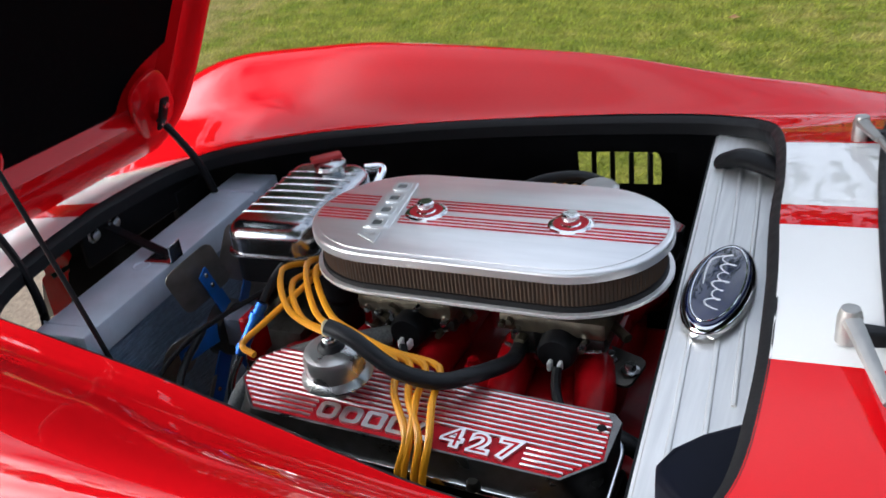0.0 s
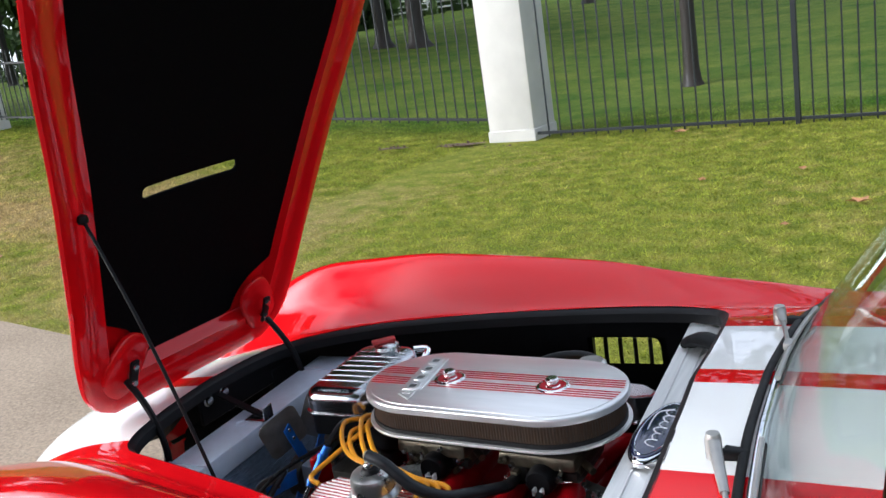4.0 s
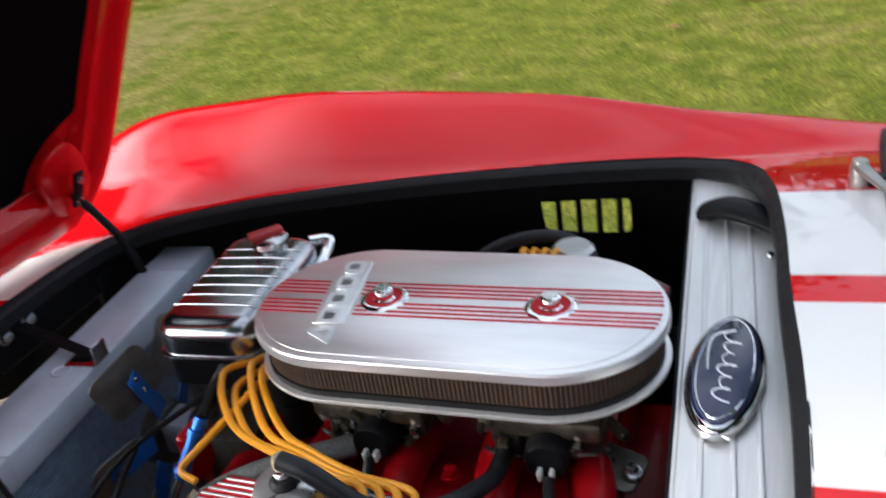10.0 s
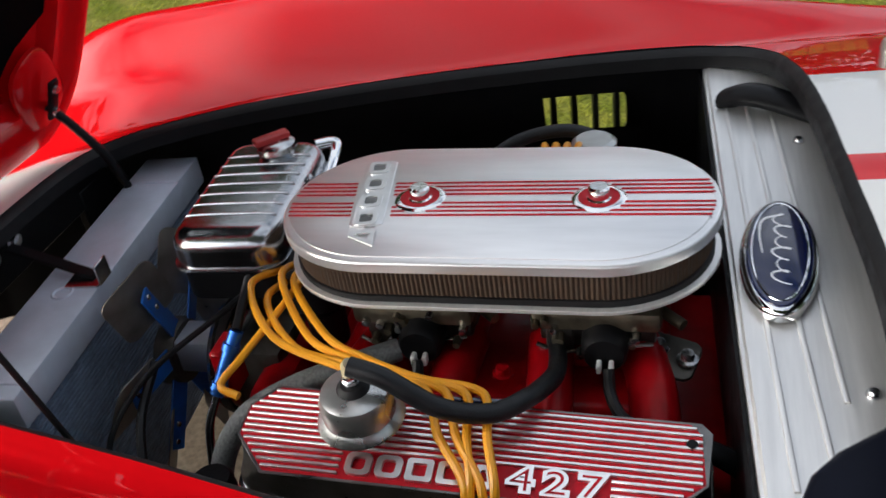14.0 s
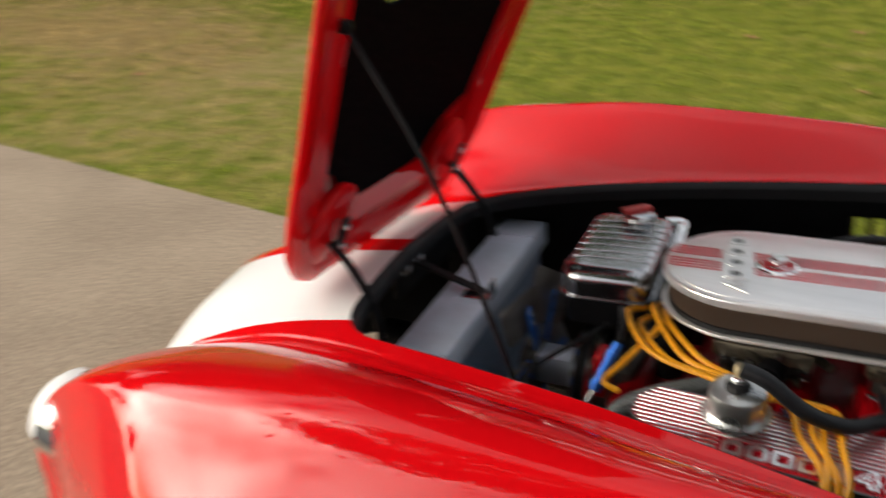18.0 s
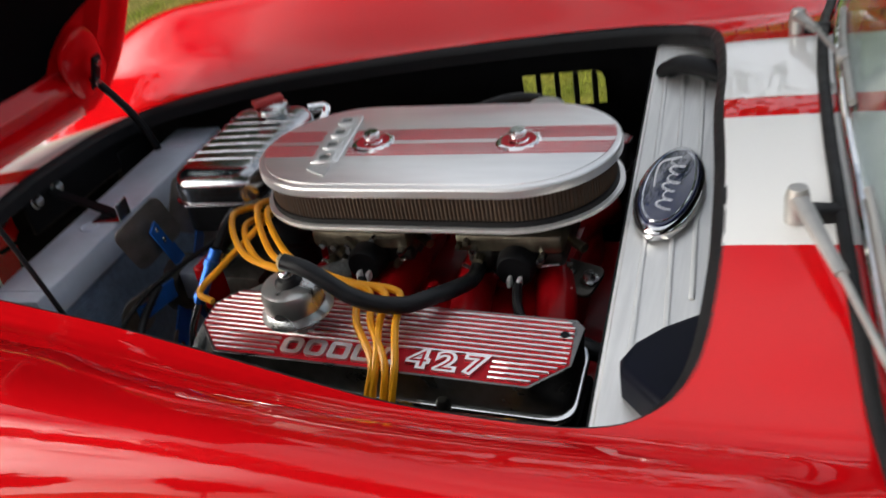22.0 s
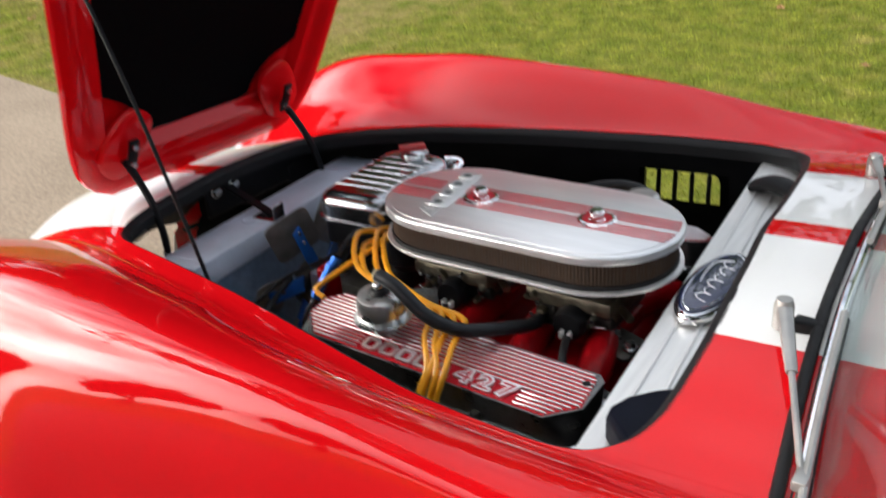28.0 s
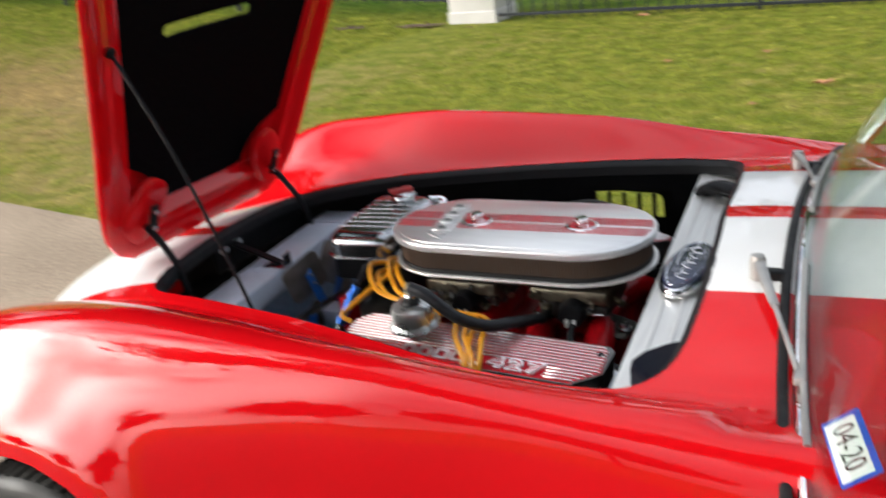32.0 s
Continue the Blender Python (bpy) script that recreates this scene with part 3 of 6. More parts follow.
T_ZS = table_line(X_ST, [0.36, 0.40, 0.45, 0.50, 0.53, 0.55, 0.60, 0.52, 0.52, 0.52, 0.54, 0.54, 0.50, 0.46])


def dip(x, y):
    """The near inner edge hangs a little lower towards the scuttle; the slope outside it swells."""
    if y >= 0:
        return 0.0
    low, top = T_WE(x) + 0.028, T_YC(x)
    swell = 0.012 * math.sin(math.pi * min(1, max(0, (-y - low) / (top - low)))) if x < 0.5 else 0.0
    g = min(1, max(0, (-y - 0.20) / 0.30)) * min(1, max(0, (0.68 + y) / 0.14))
    return swell - 0.027 * g * min(1, max(0, (x + 0.30) / 0.40))


T_LIFT = table_line([-1.36, -1.2, -0.96, -0.66, -0.39, -0.1, 0.15, 0.4, 0.6, 0.9], [0.03, 0.045, 0.052, 0.030, 0.022, 0.014, 0.009, 0.003, -0.008, 0.0])


def lift(x, y):
    """The far wing's crest stands a little higher."""
    return T_LIFT(x) * min(1, max(0, (y - 0.50) / 0.14)) if y < 0.74 else T_LIFT(x) * max(0, 1 - (y - 0.74) / 0.1)


def flare(x, y, z):
    """The flank swells outwards round the front wheel arch."""
    r = math.hypot(x - WHEEL_X, z - WHEEL_Z - 0.026)
    return 0.034 * math.exp(-((r - 0.31) / 0.085) ** 2) * min(1, max(0, (y - 0.66) / 0.08))


def section(x):
    """Half of the body's outline across the car at x, from the middle to the sill."""
    zc, we, ze, zv, yc, zr, ys, zs = (f(x) for f in (T_ZC, T_WE, T_ZE, T_ZV, T_YC, T_ZR, T_YS, T_ZS))
    pts = [(0, 0, zc), (0, we * 0.55, zc - (zc - ze) * 0.30), (0, we - 0.032, zc - (zc - ze) * ((we - 0.032) / we) ** 2), (0, we, ze), (0, we + 0.028, zv), (0, (we + 0.028 + yc) / 2 + 0.004, (zv + zr) / 2 + 0.005), (0, yc, zr),
           (0, yc + (ys - yc) * 0.42, zr - (zr - zs) * 0.13), (0, yc + (ys - yc) * 0.80, zr - (zr - zs) * 0.50), (0, ys - 0.006, zs + 0.02), (0, ys, zs - 0.06), (0, ys - 0.03, 0.33), (0, ys - 0.07, 0.17)]
    line = smooth_line(pts, 5)
    return [(p.y, p.z) for p in line]


def opening_outline(grow=0.0):
    """Plan of the bonnet opening, anticlockwise from the front near corner."""
    half = [(-0.815, 0.20), (-0.806, 0.265), (-0.785, 0.310), (-0.752, 0.340), (-0.700, 0.362), (-0.551, 0.402), (-0.415, 0.433), (-0.300, 0.458), (-0.114, 0.493), (0.0, 0.512), (0.10, 0.526), (0.20, 0.535),
            (0.275, 0.536), (0.326, 0.524), (0.358, 0.500), (0.379, 0.468), (0.392, 0.426), (0.401, 0.360), (0.407, 0.28), (0.409, 0.14)]
    flat = [(x, -y) for x, y in half] + [(0.406, 0.0)] + half[::-1] + [(-0.822, 0.10), (-0.824, 0.0), (-0.822, -0.10)]
    # the opening lies a little askew on the body
    pts = [(x - 0.055 * y, y + MID_Y) for x, y in flat]
    line = [Vector((x, y, 0)) for x, y in pts]
    loop = smooth_line(line + [line[0]], 4)[:-1]
    out = []
    for i, q in enumerate(loop):
        t = (loop[(i + 1) % len(loop)] - loop[i - 1]).normalized()
        out.append((q.x + grow * t.y, q.y - grow * t.x))
    return out


def body_z(x, y):
    """Height of the body's skin at a place in the plan (inside of the fender crest)."""
    s = section(x)
    ay = abs(y - MID_Y)
    for (y0, z0), (y1, z1) in zip(s, s[1:]):
        if y0 <= ay <= y1:
            return z0 + (z1 - z0) * (ay - y0) / max(y1 - y0, 1e-6) + dip(x, y)
    return s[0][1]


def prism(outline, z0, z1):
    c = obj("cutter", slab(outline, z0, z1), M_BLACK, smooth=False)
    return c


def cylinder_cutter(x, y, z, r, h, n=40):
    return obj("cutter", lathe([(0, -h / 2), (r, -h / 2), (r, h / 2), (0, h / 2)], n, m=Matrix.Translation((x, y, z)), axis="Y"), M_BLACK, smooth=False)


def build_body():
    b = bmesh.new()
    xs = sorted(set([round(-1.36 + 0.025 * i, 4) for i in range(148)]))
    rows = []
    for x in xs:
        h = section(x)
        rows.append([b.verts.new((x, MID_Y - y - flare(x, y, z), z + dip(x, -y))) for y, z in h[::-1]] + [b.verts.new((x, MID_Y + y + flare(x, y, z), z + lift(x, y))) for y, z in h[1:]])
    # rounded front end, turned in towards the grille
    for k, (dx, s) in enumerate(((0.035, 0.93), (0.05, 0.80), (0.045, 0.62))):
        h = section(xs[0])
        rows.insert(0, [b.verts.new((xs[0] - dx, y * s, 0.34 + (z - 0.34) * s)) for y, z in [(-y, z) for y, z in h[::-1]] + h[1:]])
    # rounded tail
    for dx, s in ((0.04, 0.94), (0.065, 0.80), (0.075, 0.55), (0.08, 0.12)):
        h = section(xs[-1])
        rows.append([b.verts.new((xs[-1] + dx, y * s, 0.40 + (z - 0.40) * s)) for y, z in [(-y, z) for y, z in h[::-1]] + h[1:]])
    # the skin has a thickness: an inner layer under each outer row
    n = len(rows[0])
    loops = []
    for r in rows:
        inner = []
        for i, v in enumerate(r):
            p, q = r[max(i - 1, 0)].co, r[min(i + 1, n - 1)].co
            t = (q - p).normalized()
            inner.append(b.verts.new(v.co + 0.011 * Vector((0, t.z, -t.y))))
        loops.append(r + inner[::-1])
    for a, c in zip(loops, loops[1:]):
        for i in range(2 * n):
            j = (i + 1) % (2 * n)
            b.faces.new((a[i], a[j], c[j], c[i])).material_index = 1 if n <= i < 2 * n - 1 else 0
    for l in (loops[0], loops[-1]):
        for i in range(n - 1):
            b.faces.new((l[i], l[i + 1], l[2 * n - 2 - i], l[2 * n - 1 - i]))
    bmesh.ops.recalc_face_normals(b, faces=b.faces)
    ob = part("body", b, M_PAINT, CAR, "glossy red body shell with white stripes")
    ob.data.materials.append(M_BLACK)
    cuts = [prism(opening_outline(), 0.5, 1.1)]
    for s in (-1, 1):
        cuts.append(cylinder_cutter(WHEEL_X, 0.80 * s, WHEEL_Z + 0.026, 0.312, 0.5))
        cuts.append(cylinder_cutter(REAR_X, 0.80 * s, WHEEL_Z + 0.022, 0.304, 0.5))
        cuts.append(obj("cutter", box(0.20, 0.3, 0.10, 0.02, 2, (0.008, 0.80 * s, 0.560 if s > 0 else 0.49)), M_BLACK))
    # cockpit behind the screen
    cuts.append(prism(rounded(0.731, -0.5507, 1.307, 0.5533, 0.113), 0.613, 1.211))
    for c in cuts:
        c.parent = CAR
    for c in cuts:
        cut(ob, [c])
    q = bmesh.new()
    q.from_mesh(ob.data)
    bmesh.ops.delete(q, geom=[v for v in q.verts if abs(v.co.y) > 0.87], context="VERTS")
    q.to_mesh(ob.data)
    q.free()
    ob.data.polygons.foreach_set("use_smooth", [True] * len(ob.data.polygons))
    ob.data.set_sharp_from_angle(angle=radians(40))
    return ob


def build_seal():
    """Black rubber lip round the bonnet opening, with the rolled edge below it."""
    b = bmesh.new()
    outer, inner = opening_outline(0.002), opening_outline(-0.0135)
    n = len(outer)
    levels = []
    for o, i in zip(outer, inner):
        z = body_z(*o)
        levels.append([(o[0], o[1], z - 0.001), (o[0] * 0.6 + i[0] * 0.4, o[1] * 0.6 + i[1] * 0.4, z - 0.002), (i[0], i[1], z - 0.012), (i[0], i[1], z - 0.035)])
    rings = [[b.verts.new(l[k]) for l in levels] for k in range(4)]
    for a, c in zip(rings, rings[1:]):
        for i in range(n):
            j = (i + 1) % n
            b.faces.new((a[i], a[j], c[j], c[i]))
    bmesh.ops.recalc_face_normals(b, faces=b.faces)
    bmesh.ops.solidify(b, geom=list(b.faces), thickness=0.003)
    part("bonnet_seal", b, M_RUBBER, CAR, "black rubber lip round the engine bay opening")


build_body()
build_seal()


# ---- bonnet ----
CARINV = Matrix.Rotation(radians(-2.0), 4, "Z")
HOOD_A = radians(67)
HOOD_M = CARINV @ Matrix(((math.cos(HOOD_A), 0, -math.sin(HOOD_A), -0.908), (0, 1, 0, 0.02), (math.sin(HOOD_A), 0, math.cos(HOOD_A), 0.735), (0, 0, 0, 1)))
T_HW = table_line([-0.1, 0.0, 0.03, 0.10, 0.33, 0.60, 0.95, 1.15, 1.4], [0.2, 0.25, 0.300, 0.345, 0.385, 0.430, 0.500, 0.520, 0.52])


def hood_outline(inset=0.0, n=46):
    """Outline in the bonnet's own plane: u from the hinge edge upwards, v across."""
    L = 1.25
    right, top = [], []
    for k in range(n + 1):
        u = 0.004 + (L - 0.07) * k / n
        right.append((u, T_HW(u)))
    for k in range(1, 7):
        a = math.pi / 2 * k / 6
        top.append((L - 0.07 + 0.07 * math.sin(a), T_HW(L - 0.07) - 0.07 * (1 - math.cos(a))))
    half = right + top
    loop = [(u, -v) for u, v in half] + [(u, v) for u, v in half[::-1]]
    out = []
    m = len(loop)
    for i, (u, v) in enumerate(loop):
        p, q = Vector(loop[i - 1]), Vector(loop[(i + 1) % m])
        t = (q - p).normalized()
        out.append((u - inset * t.y, v + inset * t.x))
    return out


def crown(u, v):
    return 0.052 * (1 - (v / max(T_HW(u), 0.2)) ** 2)


def hood_ring(levels):
    b = bmesh.new()
    rings = []
    for inset, h in levels:
        rings.append([b.verts.new((u, v, h)) for u, v in hood_outline(inset)])
    n = len(rings[0])
    for a, c in zip(rings, rings[1:]):
        for i in range(n):
            j = (i + 1) % n
            b.faces.new((a[i], a[j], c[j], c[i]))
    return b, rings


def hood_sheet(limit, height, nu=40, nv=25, umin=0.0, umax=1.25):
    """A crowned sheet; limit(u) is its half width."""
    b = bmesh.new()
    g = []
    for i in range(nu + 1):
        u = umin + (umax - umin) * i / nu
        w = limit(u)
        g.append([b.verts.new((u, w * (2 * j / nv - 1), height(u, w * (2 * j / nv - 1)))) for j in range(nv + 1)])
    for i in range(nu):
        for j in range(nv):
            b.faces.new((g[i][j], g[i + 1][j], g[i + 1][j + 1], g[i][j + 1]))
    return b


def solid(b, t):
    """Closes an open sheet into a plate of thickness t below it."""
    b.normal_update()
    src = list(b.faces)
    twin = {v: b.verts.new(v.co - Vector((0, 0, t))) for v in list(b.verts)}
    for f in src:
        b.faces.new([twin[v] for v in f.verts][::-1]).material_index = 1
    for e in [e for e in b.edges if len(e.link_faces) == 1 and e.verts[0] in twin]:
        p, q = e.verts
        b.faces.new((p, q, twin[q], twin[p]))
    bmesh.ops.recalc_face_normals(b, faces=b.faces)
    return b


def build_hood():
    sheet = solid(hood_sheet(lambda u: T_HW(u) - 0.002, lambda u, v: 0.012 + crown(u, v)), 0.008)
    hood = part("bonnet", sheet, M_PAINT, CAR, "raised red bonnet hinged at the nose", m=None)
    hood.data.materials.append(M_RED)
    hood.matrix_local = HOOD_M
    slot = obj("cutter", box(0.028, 0.30, 0.4, 0.012, 3, (0, 0, 0.04)), M_BLACK)
    slot.parent = CAR
    slot.matrix_local = HOOD_M @ Matrix.Translation((0.542, -0.030, 0)) @ Matrix.Rotation(radians(-1), 4, "Z")
    slot2 = slot.copy()
    scene.collection.objects.link(slot2)
    mouth = obj("cutter", box(0.13, 0.44, 0.4, 0.02, 2, (0, 0, 0.04)), M_BLACK)
    mouth.parent = CAR
    mouth.matrix_local = HOOD_M @ Matrix.Translation((0.525, -0.005, 0))
    cut(hood, [mouth])
    bpy.data.objects.remove(slot)
    hood.data.polygons.foreach_set("use_smooth", [True] * len(hood.data.polygons))
    hood.data.set_sharp_from_angle(angle=radians(40))
    b, _ = hood_ring([(0.0, 0.014), (-0.004, 0.006), (0.0, -0.003), (0.012, -0.008), (0.038, -0.006), (0.050, 0.004), (0.066, 0.006), (0.084, 0.004), (0.098, 0.022), (0.104, 0.034)])
    bmesh.ops.recalc_face_normals(b, faces=b.faces)
    part("frame_flange", b, M_RED, hood, "red moulded inner frame")
    lw = table_line([0.095, 0.10, 0.15, 0.20, 0.235, 0.26, 0.40, 0.70, 1.0, 1.12, 1.155], [0.10, 0.145, 0.165, 0.205, 0.26, 0.295, 0.325, 0.365, 0.410, 0.415, 0.36])
    lin = solid(hood_sheet(lw, lambda u, v: 0.010 + 0.7 * crown(u, v), 50, 19, 0.095, 1.155), 0.006)
    liner = part("liner", lin, M_FELT, hood, "black felt lining with a scoop slot")
    cut(liner, [slot2])
    # moulded shell between the liner and the flange
    ip = part("inner_panel", solid(hood_sheet(lambda u: T_HW(u) - 0.05, lambda u, v: 0.016 + 0.72 * crown(u, v), 40, 15, 0.02, 1.22), 0.003), M_RED, hood)
    c3 = obj("cutter", box(0.075, 0.36, 0.4, 0.014, 3, (0, 0, 0.04)), M_BLACK)
    c3.parent = CAR
    c3.matrix_local = HOOD_M @ Matrix.Translation((0.540, -0.025, 0))
    cut(ip, [c3])
    for s in (-1, 1):
        boss = bmesh.new()
        bmesh.ops.create_uvsphere(boss, u_segments=24, v_segments=12, radius=1.0)
        for v in boss.verts:
            p = v.co
            k = 1 / max(abs(p.x) ** 3 + abs(p.y) ** 3 + abs(p.z) ** 3, 1e-6) ** (1 / 3)
            v.co = Vector((p.x * k * 0.092, p.y * k * 0.056, p.z * k * 0.014))
        part("hinge_boss", boss, M_RED, hood, m=Matrix.Translation((0.115, 0.232 * s, 0.006)) @ Matrix.Rotation(radians(-28 * s), 4, "Z"))
        hb = box(0.075, 0.024, 0.008, 0.003)
        hinge = part("hinge_bracket", hb, M_BLACK, hood, "black steel hinge plate", m=Matrix.Translation((0.115, 0.228 * s, -0.026)))
        for du in (-0.022, 0.022):
            part("bolt", lathe([(0, -0.004), (0.007, -0.003), (0.008, 0.003), (0, 0.004)], 10, m=Matrix.Translation((0.115 + du, 0.228 * s, -0.032))), M_STEEL, hood)
        arm = [(-0.862, 0.235 * s + 0.02, 0.815), (-0.825, 0.236 * s + 0.02, 0.775), (-0.785, 0.24 * s + 0.02, 0.715), (-0.765, 0.245 * s + 0.02, 0.64), (-0.775, 0.25 * s + 0.02, 0.56)]
        part("hinge_arm", tube(arm, 0.0082, 6, 8), M_BLACK, CAR, "curved black hinge arm", m=CARINV)
    top = HOOD_M @ Vector((0.550, -0.374, -0.010))
    top = CARINV.inverted() @ top
    part("bonnet_strut", tube([top, (-0.55, -0.388, 1.06), (-0.47, -0.396, 0.88), (-0.385, -0.404, 0.66)], 0.0037, 4, 10), M_BLACK, CAR, "thin black gas strut holding up the bonnet", m=CARINV)
    part("strut_ball", lathe([(0, -0.012), (0.010, -0.008), (0.012, 0), (0.010, 0.008), (0, 0.012)], 12, m=CARINV @ Matrix.Translation(top)), M_BLACK, CAR)


build_hood()


# ---- bay walls, cowl, screen, wheels ----
def build_bay():
    for s in (-1, 1):
        outl = opening_outline(0.035)
        side = [(x, y) for x, y in outl if (y * s > 0.27 and x < 0.40)]
        side.sort()
        b = bmesh.new()
        prev = None
        for x, y in side:
            zt = body_z(x, y) - 0.018
            hole = -0.03 < x < 0.19
            col = [b.verts.new((x, y + s * 0.02 * k, z)) for k, z in enumerate((zt, 0.668, 0.588, 0.38, 0.22))]
            if prev:
                for k in range(4):
                    if hole and k == 1:
                        continue
                    b.faces.new((prev[k], col[k], col[k + 1], prev[k + 1]) if s < 0 else (prev[k + 1], col[k + 1], col[k], prev[k]))
            prev = col
        part("inner_wing", b, M_BLACK, CAR, "satin black inner wing panel")
        for k in range(5):
            slat = box(0.011, 0.020, 0.12, 0.002, 1)
            part("vent_slat", slat, M_IRON, CAR, m=Matrix.Translation((-0.077 + 0.042 * k, 0.715 * s, 0.560 if s > 0 else 0.49)) @ Matrix.Rotation(radians(18), 4, "Z"))
    part("front_panel", box(0.012, 0.36, 0.085, 0.003, 1), M_BLACK, CAR, "black front cross panel", m=Matrix.Translation((-0.838, 0.16, 0.664)))
    for y in (0.035, -0.022):
        part("bolt", lathe([(0, 0.010), (0.010, 0.008), (0.012, 0.002), (0.016, 0.0), (0.016, -0.004), (0, -0.004)], 14, m=Matrix.Translation((-0.829, y + 0.03, 0.681)), axis="X"), M_STEEL, CAR, "zinc bolt head")
    part("front_bracket", box(0.02, 0.10, 0.12, 0.004, 1), M_BLACK, CAR, m=Matrix.Translation((-0.84, 0.30, 0.60)))
    # frame tubes and undertray
    for s in (-1, 1):
        part("chassis_rail", tube([(-1.1, 0.34 * s, 0.30), (0.5, 0.36 * s, 0.26)], 0.045, 6, 12), M_BLACK, CAR)
        part("exhaust_header", tube([(-0.1, 0.30 * s, 0.46), (-0.02, 0.42 * s, 0.40), (0.12, 0.45 * s, 0.34), (0.4, 0.46 * s, 0.30)], 0.03, 6, 12), M_DARKSTEEL, CAR)
    part("cross_tube", tube([(-0.12, -0.372, 0.54), (0.10, -0.366, 0.543), (0.34, -0.352, 0.545)], 0.013, 6, 12), M_BLACK, CAR, "black painted frame tube")
    part("undertray", box(0.70, 0.74, 0.01, 0.002, 1), M_BLACK, CAR, m=Matrix.Translation((-0.02, 0, 0.16)))
    part("firewall", box(0.02, 1.08, 0.46, 0.002, 1), M_BLACK, CAR, "black bulkhead behind the engine", m=Matrix.Translation((0.475, 0, 0.485)))


def footbox_z(x, y):
    return 0.708 + 0.055 * y


def build_footbox():
    pts = [(0.318, -0.50), (0.60, -0.50), (0.60, 0.56), (0.232, 0.56)]
    b = bmesh.new()
    top = [b.verts.new((x, y, footbox_z(x, y))) for x, y in pts]
    bot = [b.verts.new((x, y, 0.25)) for x, y in pts]
    b.faces.new(top)
    for i in range(4):
        b.faces.new((top[i], bot[i], bot[(i + 1) % 4], top[(i + 1) % 4]))
    bmesh.ops.recalc_face_normals(b, faces=b.faces)
    bmesh.ops.bevel(b, geom=[e for e in b.edges if all(v.co.z > 0.5 for v in e.verts)], offset=0.006, segments=3, affect="EDGES")
    fb = part("bulkhead_cover", b, M_BRUSH, CAR, "brushed aluminium bulkhead panel with pressed beads", m=CARINV)
    # added black sheet that keeps the side face and gap dark
    side = bmesh.new()
    a, c = Vector((0.3165, -0.50, 0)), Vector((0.2305, 0.56, 0))
    quad = [side.verts.new((p.x - d, p.y, z)) for d in (0.0, 0.004) for p, z in ((a, 0.25), (c, 0.25), (c, footbox_z(0, 0.56) - 0.016), (a, footbox_z(0, -0.5) - 0.016))]
    for f in ((0, 1, 2, 3), (7, 6, 5, 4), (0, 4, 5, 1), (1, 5, 6, 2), (2, 6, 7, 3), (3, 7, 4, 0)):
        side.faces.new([quad[i] for i in f])
    bmesh.ops.recalc_face_normals(side, faces=side.faces)
    part("bulkhead_lining", side, M_BLACK, fb, "added black sheet darkening the panel's side face", m=CARINV, smooth=False)
    for x0, x1, y0, y1 in ((0.268, 0.338, 0.44, -0.34), (0.300, 0.372, 0.42, -0.30), (0.336, 0.392, 0.40, -0.22)):
        bead = tube([(x0, y0, footbox_z(0, y0) + 0.0005), ((x0 + x1) / 2, (y0 + y1) / 2, footbox_z(0, (y0 + y1) / 2) + 0.0005), (x1, y1, footbox_z(0, y1) + 0.0005)], 0.0035, 8, 8, flat=0.7)
        part("pressed_bead", bead, M_BRUSH, fb, m=CARINV)
    for x, y in ((0.418, -0.205), (0.372, 0.30)):
        part("panel_screw", lathe([(0, 0.007), (0.005, 0.0065), (0.0075, 0.003), (0.008, 0.0), (0, 0.0)], 14), M_STEEL, fb, "small bright screw head", m=CARINV @ Matrix.Translation((x, y, footbox_z(x, y))))
    # oval badge
    M = CARINV @ Matrix.Translation((0.334, 0.008, footbox_z(0, 0.008) + 0.004)) @ Matrix.Rotation(radians(3.2), 4, "X") @ Matrix.Rotation(radians(88), 4, "Z")

    def oval(a, c, n=48):
        return [(a * math.cos(2 * math.pi * k / n), c * math.sin(2 * math.pi * k / n)) for k in range(n)]

    badge = part("oval_badge", slab(oval(0.114, 0.047), 0, 0.016, 0.010, 4), M_CHROME, CAR, "dark blue oval badge with a bright rim", m=M)
    dome = slab(oval(0.106, 0.040), 0.012, 0.0185, 0.004, 3)
    part("enamel", dome, M_BADGEBLUE, badge, m=M)
    b = bmesh.new()
    n = 64
    loop = [Vector((0.097 * math.cos(2 * math.pi * k / n), 0.033 * math.sin(2 * math.pi * k / n), 0.0186)) for k in range(n + 1)]
    part("pinstripe", tube(loop, 0.0011, raw=True, sides=5), M_CHROME, badge, m=M)
    # plain flourish in place of the maker's script
    wave = [(0.066 - 0.0027 * k + 0.0055 * math.sin(0.75 * k + 1.2), (0.0085 + 0.003 * math.sin(0.31 * k)) * math.sin(0.75 * k) - 0.002, 0.0188) for k in range(49)]
    part("flourish", tube(wave, lambda q: 0.0010 + 0.0008 * math.sin(9 * q) ** 2, 3, 6, flat=0.35), M_FIN, badge, m=M)
    part("flourish", tube([(0.074, -0.004, 0.0188), (0.060, 0.020, 0.0188), (0.030, 0.024, 0.0188), (-0.010, 0.020, 0.0188)], lambda q: 0.0024 - 0.0014 * q, 6, 6, flat=0.35), M_FIN, badge, m=M)
    # black moulded foot-well corner
    fw = slab([(0.39, -0.445), (0.46, -0.52), (0.50, -0.50), (0.50, -0.24), (0.42, -0.272), (0.372, -0.312), (0.346, -0.345), (0.336, -0.375), (0.340, -0.395)], 0.60, 0.727, 0.012, 4)
    part("footwell_corner", fw, M_FOOT, CAR, "moulded black corner of the foot well", m=CARINV)
